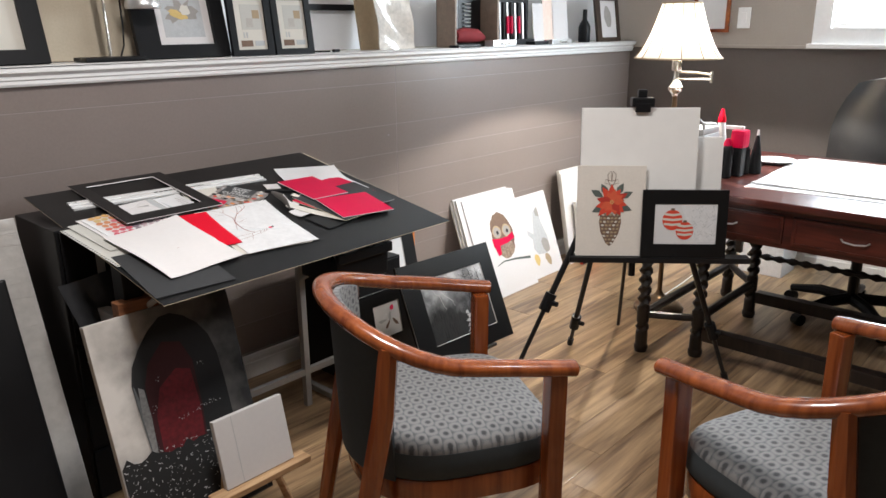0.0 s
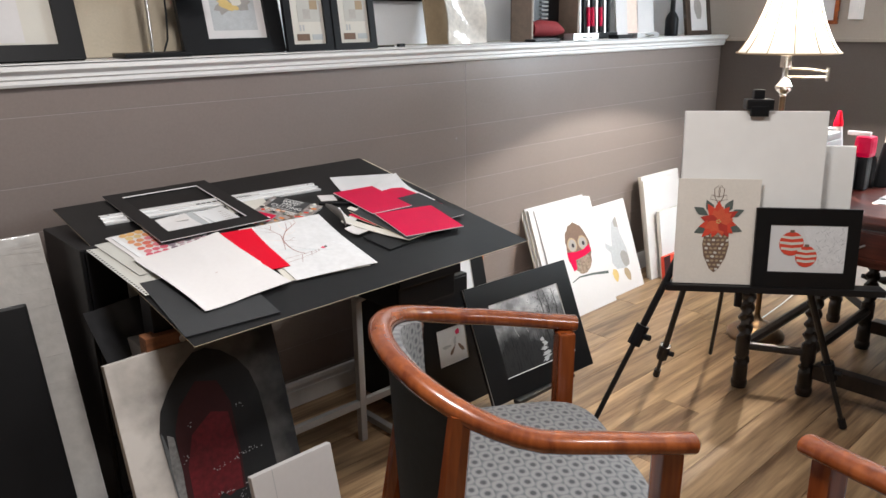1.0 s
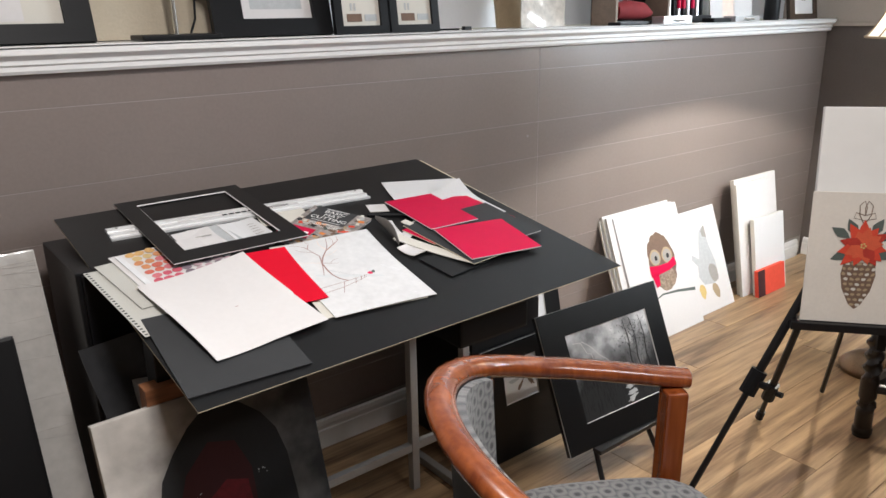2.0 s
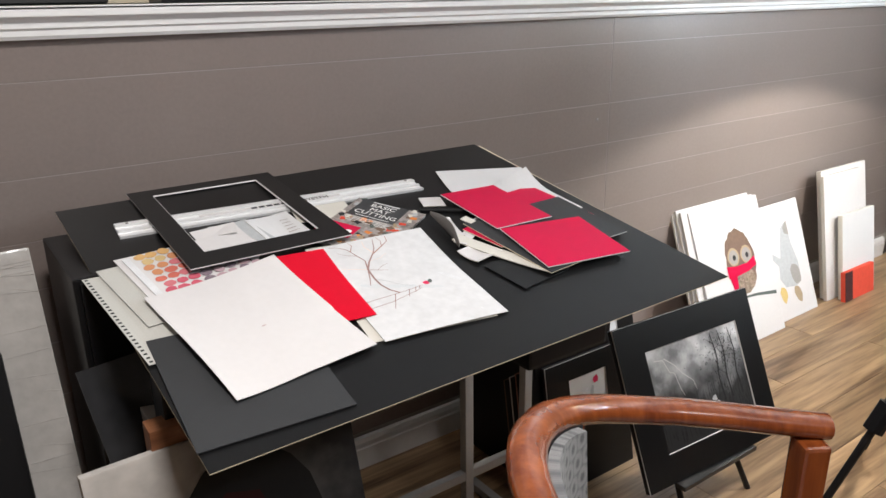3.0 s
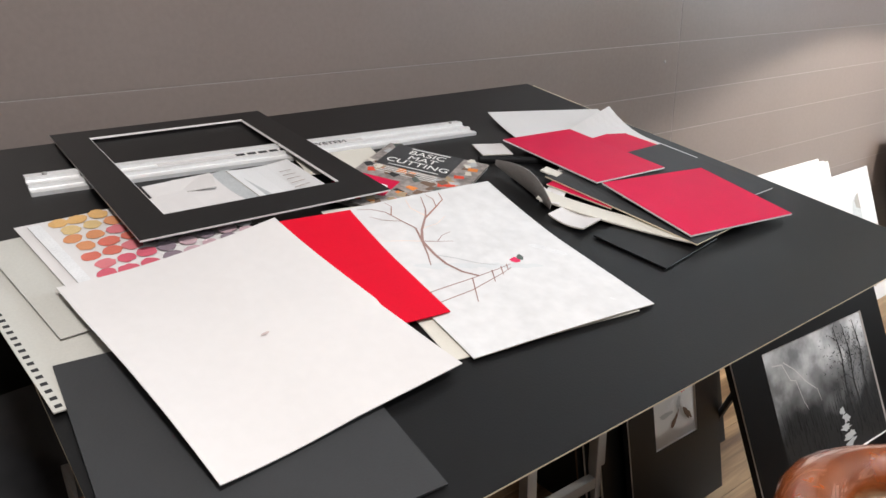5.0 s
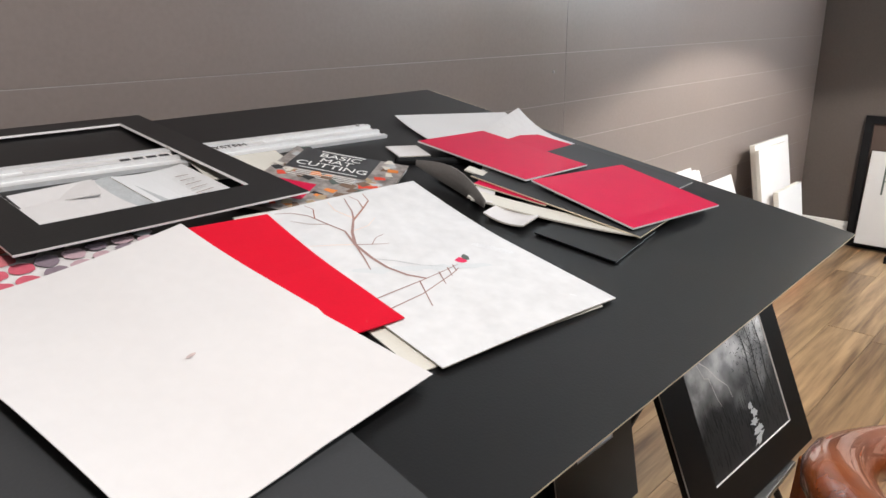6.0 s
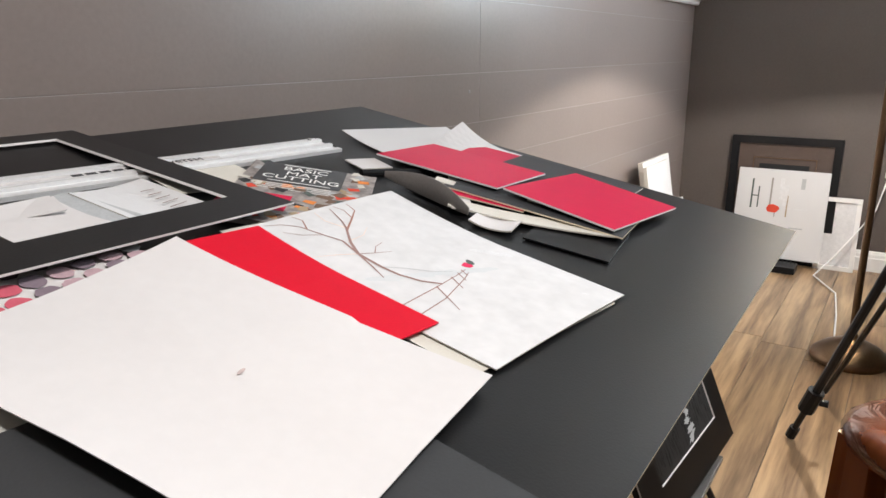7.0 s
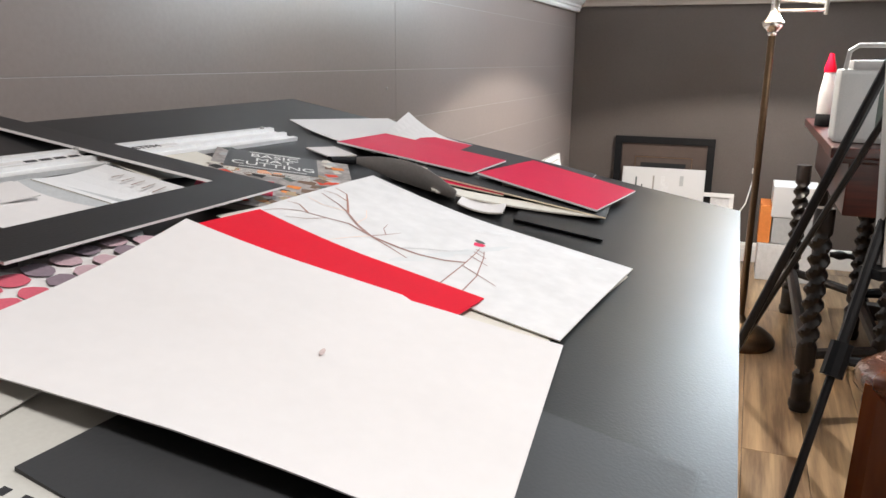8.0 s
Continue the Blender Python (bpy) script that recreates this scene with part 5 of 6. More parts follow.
mixs, trl, dif = stn.nodes.new("ShaderNodeMixShader"), stn.nodes.new("ShaderNodeBsdfTranslucent"), stn.nodes.new("ShaderNodeBsdfDiffuse")
trl.inputs[0].default_value, dif.inputs[0].default_value = (0.90, 0.82, 0.70, 1), (0.78, 0.71, 0.60, 1)
mixs.inputs[0].default_value = 0.955
stn.links.new(trl.outputs[0], mixs.inputs[1]), stn.links.new(dif.outputs[0], mixs.inputs[2])
stn.links.new(mixs.outputs[0], stn.nodes["Material Output"].inputs[0])
sprof = [(0.192, 1.222), (0.172, 1.247), (0.149, 1.287), (0.128, 1.333), (0.110, 1.383), (0.095, 1.43), (0.086, 1.460)]
bm = bmesh.new()
NS = 48
rings = [[bm.verts.new((r * (1 - 0.018 * math.cos(2 * math.pi * k / NS * 6) ** 8) * math.cos(2 * math.pi * k / NS), r * (1 - 0.018 * math.cos(2 * math.pi * k / NS * 6) ** 8) * math.sin(2 * math.pi * k / NS), z)) for k in range(NS)] for r, z in sprof]
for r0, r1 in zip(rings, rings[1:]):
    for k in range(NS):
        bm.faces.new((r0[k], r0[(k + 1) % NS], r1[(k + 1) % NS], r1[k]))
shade = part("shade", bm, M_SHADE, fl, "glowing cream bell shade", smooth=True)
for k in range(12):
    a = 2 * math.pi * k / 12
    part("rib", tube([(r * 0.995 * math.cos(a), r * 0.995 * math.sin(a), z) for r, z in sprof], 0.0022, 6), M_TAN, shade)
for r, z in (sprof[0], sprof[-1]):
    part("trim_band", tube([(r * math.cos(2 * math.pi * k / 40), r * math.sin(2 * math.pi * k / 40), z) for k in range(41)], 0.004, 6), M_TAN, shade)
part("spider", tube([(-0.085, 0, 1.455), (0.085, 0, 1.455)], 0.002, 6), M_BRASS, fl)
M_BULB = bpy.data.materials.new("lit_bulb")
M_BULB.use_nodes = True
eb = M_BULB.node_tree.nodes.new("ShaderNodeEmission")
eb.inputs[0].default_value, eb.inputs[1].default_value = (1.0, 0.86, 0.66, 1), 12
M_BULB.node_tree.links.new(eb.outputs[0], M_BULB.node_tree.nodes["Material Output"].inputs[0])
part("bulb", turned([(0.010, 1.25), (0.012, 1.255), (0.016, 1.262), (0.010, 1.268)], 16), M_BULB, fl)

# ---- desk ----
desk = thing("desk", pose(3.40, 0.685, 0), "mahogany writing desk on dark barley twist legs", "desk")


def dpart(name, bm, material, parent=None, label="", smooth=False):
    return part(name, bm, material, parent or desk, label, smooth)


dpart("desktop", box(1.09, 1.60, 0.028, 0, 0, 0.748, 0.006), M_DESK)
dpart("edge_moulding", box(1.03, 1.57, 0.016, 0, 0, 0.727, 0.005), M_DESK)
dpart("apron", box(0.98, 1.50, 0.14, 0, 0, 0.65, 0.004), M_DESK)
for y in (0.45, 0.0, -0.45):
    dr = dpart("drawer", box(0.016, 0.42, 0.105, -0.492, y, 0.652, 0.004), M_DESK)
    part("handle", tube([(-0.502, y - 0.045, 0.655), (-0.515, y - 0.035, 0.650), (-0.517, y, 0.646), (-0.515, y + 0.035, 0.650), (-0.502, y + 0.045, 0.655)], 0.0035, 8), M_STEEL, dr, "pale metal drawer pull")
    part("drawer_bead", ring_frame(0.40, 0.09, 0.006, 0.003), [M_DESK, M_DESK], dr).matrix_local = pose(-0.4995, y, 0.652) @ Matrix(((0, 0, -1, 0), (-1, 0, 0, 0), (0, 1, 0, 0), (0, 0, 0, 1)))


def twist_leg(x, y, z0=0.0, z1=0.59, r=0.023):
    bm = bmesh.new()
    n, k = 14, 60
    rings = []
    for j in range(k + 1):
        z = z0 + (z1 - z0) * j / k
        if z < z0 + 0.09 or z > z1 - 0.06 or abs(z - z0 - 0.17) < 0.035:
            f = lambda a: r * 1.15
        else:
            f = lambda a, z=z: r * (1 + 0.30 * math.cos(2 * (a - z * 2 * math.pi / 0.085)))
        rings.append([bm.verts.new((x + f(2 * math.pi * i / n) * math.cos(2 * math.pi * i / n), y + f(2 * math.pi * i / n) * math.sin(2 * math.pi * i / n), z)) for i in range(n)])
    for r0, r1 in zip(rings, rings[1:]):
        for i in range(n):
            bm.faces.new((r0[i], r0[(i + 1) % n], r1[(i + 1) % n], r1[i]))
    bm.faces.new(rings[0][::-1]), bm.faces.new(rings[-1])
    return bm


def at_desk(x, y):
    return x - 3.40, y - 0.685


for x, y in ((2.955, 1.47), (3.06, 1.27), (3.66, 1.27), (3.88, 1.47), (2.955, 0.03), (3.88, 0.03)):
    lx, ly = at_desk(x, y)
    lg = dpart("leg", twist_leg(lx, ly), M_DARKLEG, smooth=True)
    part("bun_foot", turned([(0.022, 0.0), (0.030, 0.012), (0.030, 0.028), (0.020, 0.042)], 16, lx, ly), M_DARKLEG, lg, smooth=True)
for (x0, y0), (x1, y1), z, w in (((2.955, 1.47), (3.88, 1.47), 0.17, 0.035), ((3.06, 1.27), (3.66, 1.27), 0.17, 0.035), ((2.955, 1.47), (3.06, 1.27), 0.17, 0.03), ((3.88, 1.47), (3.66, 1.27), 0.17, 0.03)):
    a, b = at_desk(x0, y0), at_desk(x1, y1)
    dpart("stretcher", tube([(a[0], a[1], z), (b[0], b[1], z)], w * 0.55, 8), M_DARKLEG)
# mahogany rails given the dark leg wood; its colour stands in for under-desk shadow
dpart("foot_rail", box(0.05, 1.20, 0.055, 3.06 - 3.40, 0.64 - 0.685, 0.11, 0.005), M_DARKLEG)
dpart("foot_rail", box(0.05, 1.20, 0.055, 3.66 - 3.40, 0.64 - 0.685, 0.11, 0.005), M_DARKLEG)
tw = bmesh.new()
add_tube(tw, [(3.80 - 3.40, 0.10 - 0.685 + 0.0115 * k, 0.27) for k in range(110)], [0.014 * (1 + 0.3 * math.sin(k * 1.2)) for k in range(110)], 10)
dpart("twist_stretcher", tw, M_DARKLEG, None, "twisted dark upper stretcher", True)
for k in range(2):
    dpart("stretcher_post", box(0.03, 0.03, 0.33, 3.80 - 3.40, (0.10 if k else 1.40) - 0.685, 0.435, 0.003), M_DARKLEG)
dpart("drawer_case", box(0.86, 0.42, 0.40, 3.42 - 3.40, 0.33 - 0.685, 0.38, 0.004), M_DESK)
for z in (0.27, 0.47):
    dr = dpart("drawer", box(0.016, 0.38, 0.17, 2.985 - 3.40, 0.33 - 0.685, z, 0.004), M_DESK)
    part("handle", tube([(2.97 - 3.40, 0.28 - 0.685, z), (2.958 - 3.40, 0.30 - 0.685, z), (2.958 - 3.40, 0.36 - 0.685, z), (2.97 - 3.40, 0.38 - 0.685, z)], 0.0035, 8), M_STEEL, dr)

DZ = 0.7625
blot = thing("desk_paper", pose(3.47, 0.84, DZ), "large white drawing paper spread on the desk", "paper")
part("leaf", sheet(0.72, 0.58, 0.004, lambda u, v: 0.004 * u * u), [M_PAPER, M_PAPER], blot)
under = part("under_leaf", sheet(0.76, 0.62, 0.002), [M_PALEWASH, M_PALEWASH], blot)
under.matrix_local = pose(-0.03, 0.0, -0.0002, 0, 0, 3)


def tube_bottle(name, x, y, h, r, body, cap, label, cap_h=0.05, tilt=0.0):
    b = thing(name, pose(x, y, DZ, tilt, 0, 0), label, "bottle")
    part("body", turned([(r, 0), (r, h * 0.72), (r * 0.8, h * 0.8), (r * 0.45, h * 0.84), (r * 0.45, h * 0.86)], 18), body, b, smooth=True)
    part("cap", turned([(r * 0.62, h * 0.86 - cap_h * 0.4), (r * 0.62, h * 0.9), (r * 0.3, h)], 16), cap, b, smooth=True)
    return b


tube_bottle("paint_bottle", 3.17, 1.262, 0.16, 0.024, M_BLACKPLASTIC, M_RED, "black paint bottle with a red cap on the desk")
tube_bottle("paint_bottle", 3.30, 1.235, 0.14, 0.020, M_BLACKPLASTIC, M_BLACK, "black paint bottle on the desk")
gl = thing("glue_bottle", pose(3.56, 1.452, DZ), "white bottle with a red nozzle and black foot", "bottle")
part("foot", turned([(0.026, 0), (0.028, 0.004), (0.028, 0.035), (0.024, 0.04)], 18), M_BLACKPLASTIC, gl, smooth=True)
part("body", turned([(0.026, 0.04), (0.026, 0.10), (0.020, 0.14), (0.016, 0.175)], 18), M_PAPER, gl, smooth=True)
part("nozzle", turned([(0.018, 0.175), (0.018, 0.19), (0.011, 0.215), (0.007, 0.235)], 16), M_SCARLETCARD, gl, smooth=True)
rc = thing("red_bag", pose(3.235, 1.238, DZ), "small red topped paint pouch", "pouch")
part("pouch", box(0.05, 0.045, 0.12, 0, 0, 0.06, 0.012), M_BLACKPLASTIC, rc)
part("red_top", box(0.070, 0.058, 0.075, 0, 0, 0.155, 0.018), M_RED, rc)
part("white_clip", box(0.02, 0.075, 0.014, 0.0, 0.025, 0.198, 0.003), M_PAPER, rc)
cn = thing("ink_bottle", pose(3.34, 1.205, DZ), "tall black tapered ink bottle with a white tip", "bottle")
part("body", turned([(0.027, 0), (0.027, 0.02), (0.021, 0.08), (0.009, 0.155), (0.006, 0.16)], 18), M_BLACK, cn, smooth=True)
part("tip", turned([(0.005, 0.16), (0.004, 0.183)], 10), M_PAPER, cn)
pl = thing("plate", pose(3.64, 1.225, DZ), "white ceramic paint plate", "plate")
part("dish", turned([(0.05, 0), (0.06, 0.004), (0.085, 0.014), (0.088, 0.017), (0.083, 0.016), (0.055, 0.007)], 30), M_WHITE, pl, smooth=True)
bx = thing("storage_caddy", pose(3.06, 1.378, DZ), "grey plastic caddy with a dark slot and folded handle", "caddy")
part("tub", box(0.15, 0.19, 0.19, 0, 0, 0.095, 0.012), mat("light_grey_plastic", (0.42, 0.42, 0.41), 0.4, 0.06, 30, 0.04), bx)
part("slot", box(0.004, 0.022, 0.13, -0.0755, -0.01, 0.10, 0.001), M_GREEN, bx)
part("lid", box(0.155, 0.16, 0.025, 0, -0.01, 0.20, 0.008), M_GREYSTEEL, bx)
part("handle", tube([(-0.06, 0.085, 0.19), (-0.06, 0.08, 0.235), (-0.06, 0.06, 0.25), (-0.06, -0.06, 0.25), (-0.06, -0.08, 0.235), (-0.06, -0.085, 0.19)], 0.006, 8), M_GREYSTEEL, bx, smooth=True)
cup = thing("glass_jar", pose(3.30, 1.40, DZ), "pale glass jar on the desk corner", "jar")
part("glass", turned([(0.028, 0), (0.032, 0.01), (0.032, 0.19), (0.029, 0.20)], 20), mat("cloudy_glass", (0.55, 0.57, 0.58), 0.12, 0.1, 20, 0.02), cup, smooth=True)
for k in range(3):
    part("palette_scrap", blob(0, 0, 0.022, 0.014, 0.001, 30 * k, 12, 0.2, k), M_PEACH, None).matrix_world = pose(3.05 + 0.05 * k, 1.12 - 0.01 * k, DZ)
    tagged(bpy.data.objects["palette_scrap" + ("" if k == 0 else ".%03d" % k)], "small peach paper scrap on the desk", "scrap")

# ---- office chair ----
oc = thing("office_chair", pose(3.96, 0.90, 0), "black leather swivel office chair behind the desk", "office chair")
for k in range(5):
    a = 2 * math.pi * k / 5 + 2.6
    arm = part("base_arm", tube([(0, 0, 0.10), (0.15 * math.cos(a), 0.15 * math.sin(a), 0.10), (0.30 * math.cos(a), 0.30 * math.sin(a), 0.07)], [0.03, 0.026, 0.018], 8), M_BLACKPLASTIC, oc, smooth=True)
    part("castor", tube([(0.30 * math.cos(a) - 0.02 * math.sin(a), 0.30 * math.sin(a) + 0.02 * math.cos(a), 0.028), (0.30 * math.cos(a) + 0.02 * math.sin(a), 0.30 * math.sin(a) - 0.02 * math.cos(a), 0.028)], 0.028, 14), M_BLACKPLASTIC, arm)
part("gas_column", tube([(0, 0, 0.08), (0, 0, 0.44)], 0.025, 14), M_BLACKMETAL, oc)
part("seat", box(0.50, 0.50, 0.10, 0, 0, 0.48, 0.04), M_LEATHER, oc, smooth=True)
bm = bmesh.new()
for j in range(9):
    for i in range(11):
        u, v = i / 5 - 1, j / 8
        w = 0.26 * (1 - 0.35 * max(0, (v - 0.55) / 0.45) ** 2)
        bm.verts.new((0.20 + 0.05 * v - 0.05 * u * u * 0 - 0.06 * (1 - u * u), w * u, 0.52 + 0.60 * v - 0.03 * u * u * v))
bm.verts.ensure_lookup_table()
for j in range(8):
    for i in range(10):
        bm.faces.new([bm.verts[j * 11 + i], bm.verts[j * 11 + i + 1], bm.verts[(j + 1) * 11 + i + 1], bm.verts[(j + 1) * 11 + i]])
ex = bmesh.ops.extrude_face_region(bm, geom=bm.faces[:])
bmesh.ops.translate(bm, vec=(0.08, 0, 0), verts=[q for q in ex["geom"] if isinstance(q, bmesh.types.BMVert)])
part("backrest", bm, M_LEATHER, oc, smooth=True)

# ---- end wall fittings ----
sw = thing("light_switch", pose(4.664, 1.829, 1.40), "white wall switch plate", "switch")
part("plate", box(0.008, 0.072, 0.115, 0, 0, 0, 0.003), M_WHITE, sw)
part("rocker", box(0.008, 0.03, 0.06, -0.005, 0, 0, 0.002), M_WHITE, sw)
hp = thing("framed_picture", lean(4.66, 2.02, 1.32, 0, -90), "brown framed print hung on the beige wall", "framed picture")
part("frame", ring_frame(0.22, 0.42, 0.02, 0.018), [M_CHERRY, M_CHERRY], hp).matrix_local = pose(0, 0.21, 0)
part("print", sheet(0.19, 0.39, 0.002), [M_WCPAPER] * 2, hp).matrix_local = pose(0, 0.21, 0.002)

# ---- things on the ledge ----
LZ = 1.2675


def ledge_frame(x, w, h, border, face, label, y=2.575, tilt=8.0, turn=0.0, depth=0.02, material=None):
    t = thing("framed_picture", lean(x, y, LZ, tilt, turn), label, "framed picture")
    part("frame", ring_frame(w, h, border, depth), [material or M_BLACK] * 2, t).matrix_local = pose(0, h / 2, 0)
    l, r, b, tt = border if isinstance(border, tuple) else (border,) * 4
    part("picture", sheet(w - l - r + 0.008, h - b - tt + 0.008, 0.003), [face, face], t).matrix_local = pose((l - r) / 2, h / 2 + (b - tt) / 2, 0.004)
    return t


f = ledge_frame(0.915, 0.34, 0.40, (0.06, 0.06, 0.042, 0.05), M_CREAM, "black framed certificate with a pale round seal", 2.56, 14)
part("round_seal", blob(-0.005, 0.235, 0.075, 0.085, 0.0075, 0, 32), M_PAPER, f)
part("seal_foot", poly([(-0.035, 0.05), (0.03, 0.05), (0.03, 0.16), (-0.035, 0.16)], 0.0076), M_PAPER, f)
for k in range(3):
    part("print_bar", box(0.08 - 0.01 * k, 0.005, 0.0004, -0.005, 0.245 - 0.018 * k, 0.0079), M_GREYWASH, f)
f = ledge_frame(1.555, 0.35, 0.36, (0.085, 0.055, 0.045, 0.05), M_PAPER, "wide black framed watercolour with a white mat", 2.585, 12)
part("painted_wash", poly([(-0.062, 0.072), (0.092, 0.072), (0.092, 0.28), (-0.062, 0.28)], 0.0075), M_GREYWASH, f)
part("ink_shape", blob(0.012, 0.160, 0.060, 0.036, 0.0078, 12, 22, 0.4, 9), M_STONE, f)
part("ochre_shape", blob(0.0, 0.150, 0.034, 0.014, 0.008, -20, 18, 0.25, 6), M_YELLOW, f)
part("pale_shape", blob(0.028, 0.165, 0.02, 0.02, 0.0084, 0, 14, 0.2, 7), M_CREAM, f)
for x in (1.815, 2.005):
    f = ledge_frame(x, 0.182, 0.235, (0.026, 0.026, 0.022, 0.03), M_CREAM, "small black framed collage of stamps", 2.555, 7, 0, 0.016)
    tagged(f, group="stamp frames")
    for px, py, pw, ph, mt in ((0.03, 0.15, 0.03, 0.03, M_TAN), (0.0, 0.12, 0.028, 0.032, M_STONELIGHT), (0.01, 0.14, 0.09, 0.09, M_PADLEAF), (-0.03, 0.075, 0.006, 0.02, M_GREYWASH), (-0.018, 0.075, 0.006, 0.02, M_GREYWASH),
                               (-0.022, 0.045, 0.05, 0.022, M_BROWN), (0.034, 0.045, 0.042, 0.018, M_GREYWASH)):
        part("stamp", box(pw, ph, 0.0006, px, py, 0.0075 + (0.0004 if pw < 0.08 else 0)), mt, f)
f = thing("framed_picture", lean(2.36, 2.795, 1.44, 0, 0), "black framed picture hung on the pale wall", "framed picture")
part("frame", ring_frame(0.46, 0.36, 0.026, 0.022), [M_BLACK] * 2, f).matrix_local = pose(0, 0.18, 0)
part("print", sheet(0.42, 0.32, 0.002), [M_PAPER] * 2, f).matrix_local = pose(0, 0.18, 0.002)

dl = thing("desk_lamp", pose(1.285, 2.58, LZ), "chrome and black desk lamp on the ledge", "desk lamp")
part("base", box(0.20, 0.10, 0.014, 0, 0, 0.0075, 0.005), M_BLACKPLASTIC, dl)
part("post", tube([(0.0, 0.0, 0.012), (-0.005, 0.0, 0.32)], 0.0055, 12), M_NICKEL, dl)
part("cable", tube([(0.035, 0.0, 0.012), (0.055, 0.01, 0.05), (0.06, 0.012, 0.12), (0.058, 0.012, 0.22), (0.03, 0.0, 0.32)], 0.003, 8), M_BLACKPLASTIC, dl)
part("head", turned([(0.055, 0.165), (0.058, 0.172), (0.052, 0.195), (0.030, 0.215), (0.012, 0.23)], 28, 0.115, -0.03), M_STEEL, dl, smooth=True)
part("arm", tube([(-0.005, 0.0, 0.31), (0.06, -0.02, 0.26), (0.115, -0.03, 0.225)], 0.005, 10), M_BLACKPLASTIC, dl)
for x, w, h, mt in ((1.20, 0.22, 0.30, M_TAN), (1.42, 0.26, 0.34, M_CREAM)):
    panel("canvas", lean(x, 2.68, LZ, 7), w, h, 0.018, [mat("raw_canvas", (0.50, 0.43, 0.33), 0.85, 0.06, 20, 0.15), M_CREAM], "raw tan canvas leaning behind the desk lamp", "canvas")
usb = thing("cable", pose(2.2, 2.60, LZ), "thin black cable with a small plug on the ledge", "cable")
part("wire", tube([(-0.10, 0.05, 0.004), (-0.03, 0.03, 0.004), (0.03, 0.01, 0.004)], 0.003, 8), M_BLACKPLASTIC, usb)
part("plug", box(0.03, 0.016, 0.012, 0.055, 0.0, 0.0065, 0.002), M_BLACKPLASTIC, usb)
bag = tagged(part("plastic_sleeve", sheet(0.22, 0.32, 0.004, lambda u, v: 0.02 * u * u + 0.006 * math.sin(5 * v + 3 * u), 14), [mat("crinkled_clear_film", (0.62, 0.58, 0.53), 0.12, 0.2, 14, 0.8, fine=4, coat=0.5)] * 2, smooth=True), "crinkled clear plastic sleeve holding pale paper", "plastic sleeve")
bag.matrix_world = lean(2.60, 2.60, LZ + 0.001, 8) @ pose(0, 0.16, 0)
panel("tan_board", lean(2.55, 2.69, LZ, 9), 0.16, 0.22, 0.012, [M_TAN, M_TAN], "small tan wooden panel", "panel")
case = thing("brush_case", pose(3.15, 2.63, LZ), "open black case with a red roll inside", "case")
part("back", box(0.34, 0.012, 0.24, 0, 0.06, 0.12, 0.003), M_BLACKPLASTIC, case)
for s in (-1, 1):
    part("side", box(0.014, 0.12, 0.24, s * 0.165, 0, 0.12, 0.003), mat("worn_brown_edge", (0.22, 0.16, 0.12), 0.6, 0.2, 30, 0.1), case)
part("bottom", box(0.32, 0.12, 0.014, 0, 0, 0.0075, 0.002), M_BLACKPLASTIC, case)
part("red_roll", tube([(-0.12, -0.01, 0.052), (-0.05, -0.01, 0.056), (0.05, -0.01, 0.052), (0.11, -0.01, 0.042)], [0.03, 0.038, 0.034, 0.012], 14), mat("dark_red_cloth", (0.20, 0.008, 0.012), 0.8, 0.15, 30, 0.1), case, smooth=True)
part("glass_tube", tube([(-0.06, 0.04, 0.09), (-0.06, 0.04, 0.23)], 0.014, 12), M_STEEL, case)
for k in range(7):
    part("spring_ring", tube([(0.04 - 0.02, 0.045, 0.10 + 0.018 * k), (0.04 + 0.025, 0.045, 0.10 + 0.018 * k)], 0.004, 8), M_STEEL, case)
pens = thing("pen_set", pose(3.55, 2.66, LZ), "black tray of upright red and silver pens", "pens")
part("tray", box(0.36, 0.05, 0.03, 0, 0, 0.015, 0.004), M_BLACKPLASTIC, pens)
part("back", box(0.36, 0.008, 0.24, 0, 0.03, 0.12, 0.002), M_BLACKPLASTIC, pens)
for k in range(9):
    pn = part("pen", tube([(-0.14 + 0.034 * k, 0.0, 0.03), (-0.14 + 0.034 * k, 0.01, 0.22)], 0.008, 10), M_STEEL if k % 2 else M_BLACK, pens)
    if k in (3, 4, 6):
        part("grip", tube([(-0.14 + 0.034 * k, -0.001, 0.06), (-0.14 + 0.034 * k, 0.004, 0.15)], 0.0095, 10), M_RED, pn)
for x, y, w, d, h, mt, lb in ((3.02, 2.54, 0.17, 0.06, 0.012, M_BLACKPLASTIC, "flat black sketching tin on the ledge"), (3.30, 2.54, 0.19, 0.06, 0.030, M_STEEL, "silver hinged tool case on the ledge"),
                              (3.63, 2.545, 0.13, 0.06, 0.018, M_BLACKPLASTIC, "black pencil case on the ledge"), (3.83, 2.545, 0.20, 0.06, 0.024, M_STEEL, "silver clip case on the ledge")):
    t = thing("tool_case", pose(x, y, LZ), lb, "case")
    part("body", box(w, d, h, 0, 0, h / 2 + 0.0003, 0.003), mt, t)
    if mt is M_STEEL:
        part("handle", tube([(-0.03, -d / 2, h * 0.6), (-0.026, -d / 2 - 0.014, h * 0.4), (0.026, -d / 2 - 0.014, h * 0.4), (0.03, -d / 2, h * 0.6)], 0.003, 8), M_NICKEL, t)
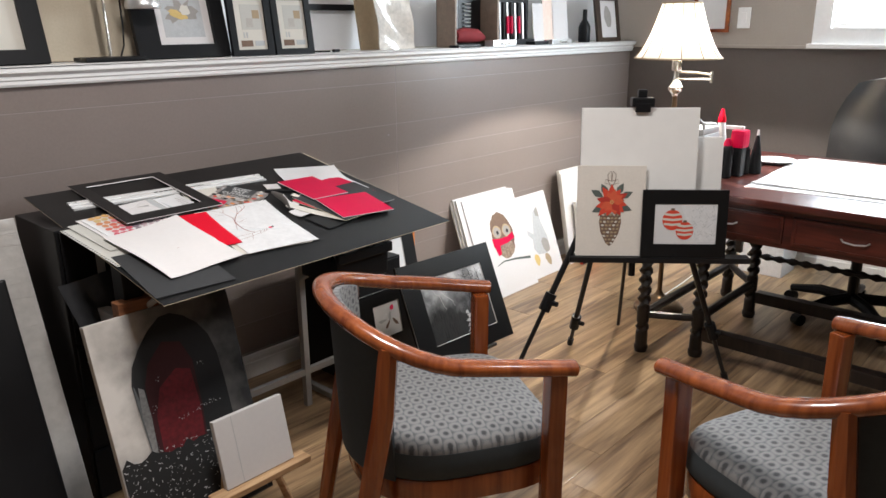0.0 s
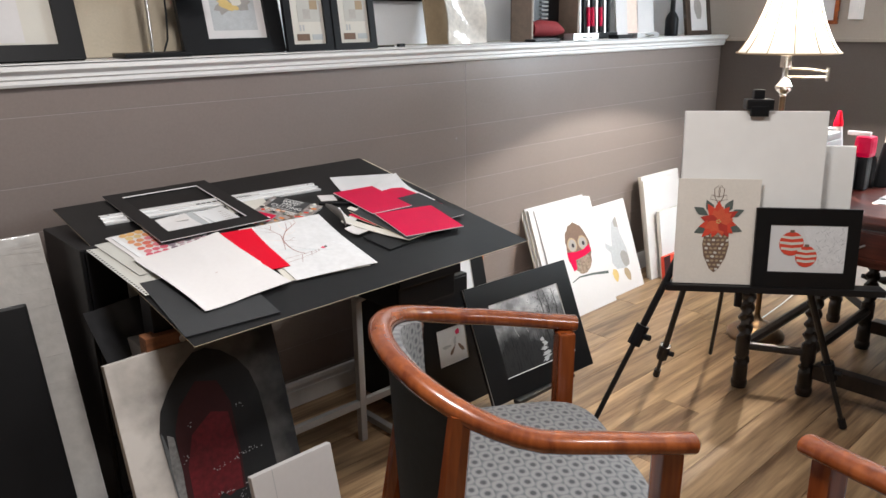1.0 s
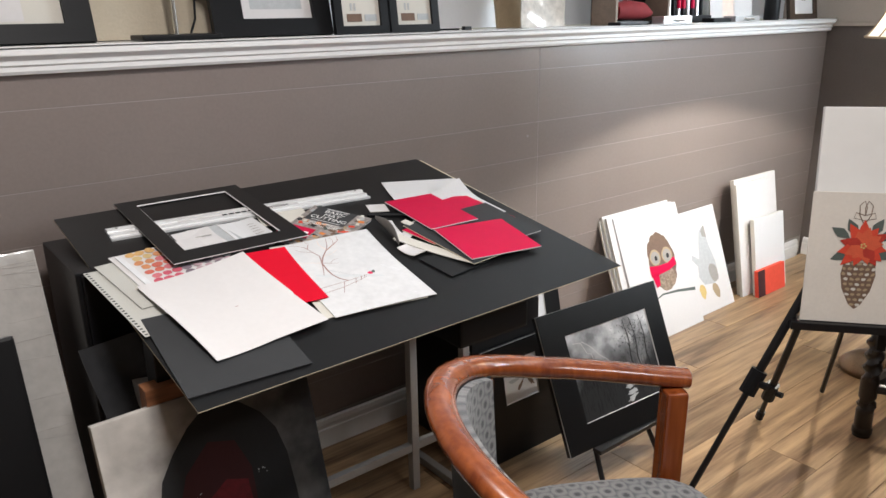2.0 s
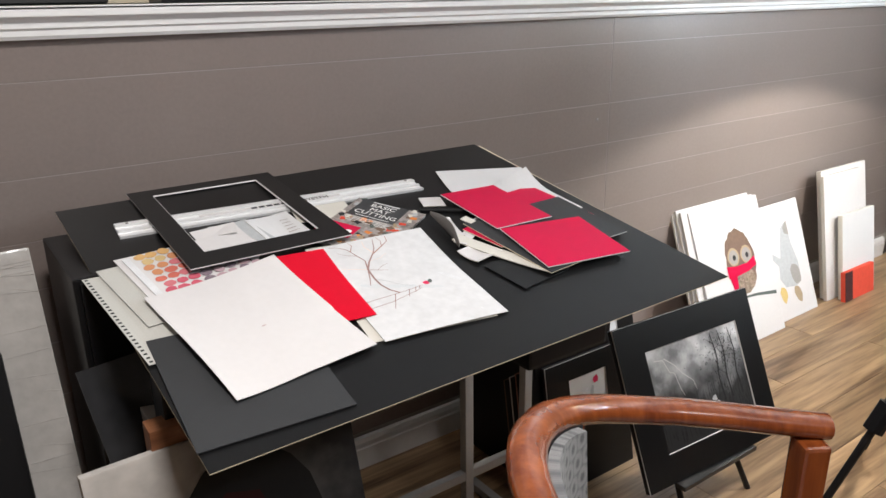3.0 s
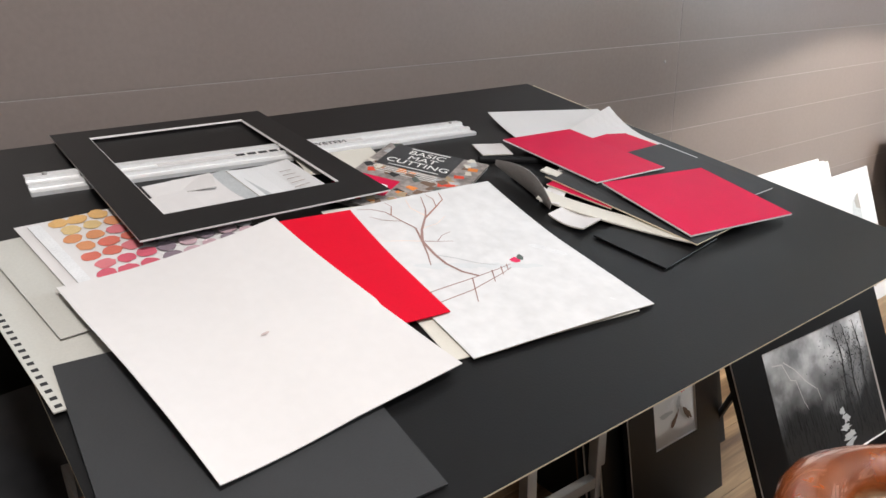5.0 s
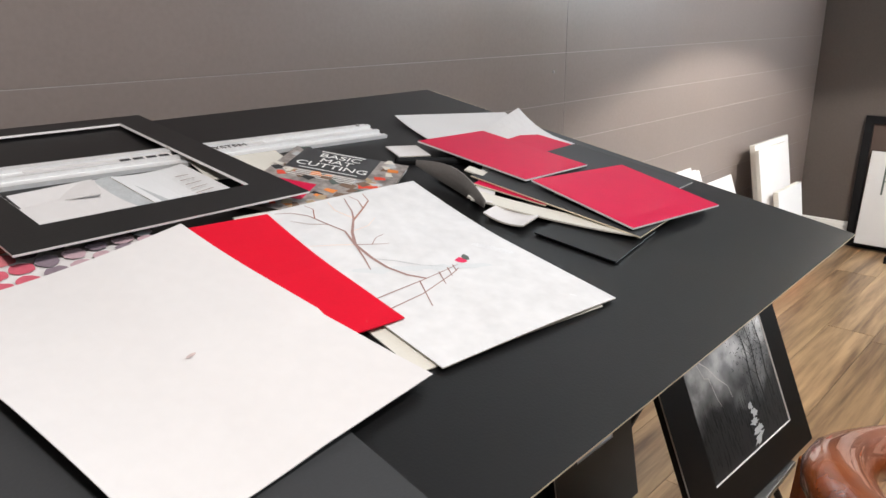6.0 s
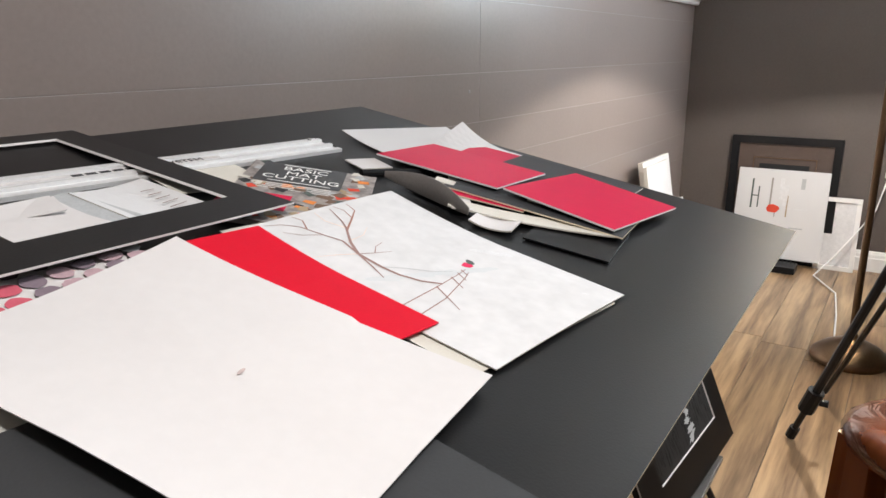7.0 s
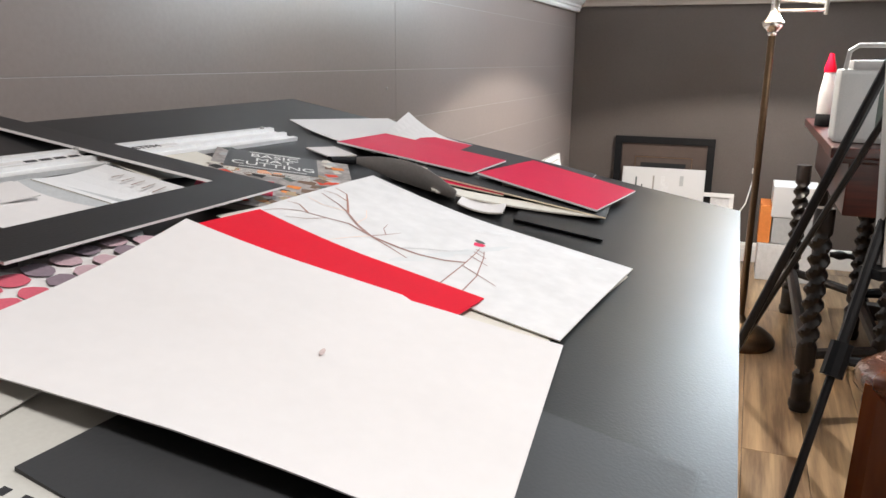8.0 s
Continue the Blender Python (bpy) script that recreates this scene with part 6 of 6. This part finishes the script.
for x, w, h, mt, lb in ((3.80, 0.10, 0.22, M_PAPER, "white booklet standing upright"), (3.90, 0.10, 0.26, M_PEACH, "peach card standing upright"), (4.02, 0.16, 0.28, M_PAPER, "tall white canvas board")):
    panel("card", lean(x, 2.66, LZ, 6), w, h, 0.008, [mt, M_CREAM], lb, "card")
gb = thing("glass_bottle", pose(4.22, 2.62, LZ), "dark green glass bottle on the ledge", "bottle")
part("body", turned([(0.034, 0), (0.036, 0.01), (0.036, 0.09), (0.028, 0.11), (0.014, 0.13), (0.013, 0.19)], 20), M_BLACK, gb, smooth=True)
f = ledge_frame(4.43, 0.24, 0.27, (0.045, 0.022, 0.024, 0.024), M_PAPER, "dark framed print of a grey rounded shape", 2.58, 9, -4, 0.018, wood("dark_walnut", (0.02, 0.012, 0.008), (0.06, 0.035, 0.02), 0.4, 1))
part("grey_shape", blob(0.01, 0.15, 0.035, 0.065, 0.0075, 8, 20, 0.1), M_STONE, f)

# ---- wall planks ----
def strip_mesh(w, d, h, bevel):
    bm = box(w, d, h, 0, 0, 0, bevel)
    me = bpy.data.meshes.new("plank")
    bm.to_mesh(me)
    bm.free()
    return me


def piece(name, me, material, parent, m):
    if not me.materials:
        me.materials.append(material)
    ob = new(name, me)
    ob.parent = parent
    ob.matrix_local = m
    return ob


GROOVES = (0.10, 0.225, 0.347, 0.469, 0.591, 0.713, 0.815, 0.943, 1.128, 1.222)
for z0, z1 in zip(GROOVES, GROOVES[1:]):
    for x, w in ((2.549 - 2.296, 4.590), (2.5492 + 1.060, 2.118)):
        piece("plank", strip_mesh(w, 0.012, z1 - z0 - 0.0011, 0.0004), M_WALL, wall_north, pose(x, WALL_Y + 0.006, (z0 + z1) / 2))
nh = part("nail_head", turned([(0.004, 0), (0.004, 0.001), (0.002, 0.002)], 10), M_GREYSTEEL, wall_north)
nh.matrix_local = pose(2.495, WALL_Y - 0.0005, 0.897, 90, 0, 0)

# ---- floor planks ----
PW, PL = 0.152, 1.22
plank = strip_mesh(PL - 0.0015, PW - 0.0015, 0.012, 0.0009)
rnd = random.Random(11)
rest_bm = bmesh.new()
for j in range(41):
    y = 2.53 - PW / 2 - j * PW
    x = -2.0 - rnd.random() * PL
    while x < WALL_X:
        x0, x1 = max(x, -2.05), min(x + PL, WALL_X)
        if x1 - x0 > 0.02:
            if y > -1.6 and x1 - x0 > PL - 0.01:
                piece("plank", plank, M_FLOOR, floor, pose((x0 + x1) / 2, y, -0.006))
            else:
                add_box(rest_bm, x1 - x0 - 0.0015, PW - 0.0015, 0.012, (x0 + x1) / 2, y, -0.006)
        x += PL
tagged(part("plank_rest", rest_bm, M_FLOOR, floor), kind="stuff")
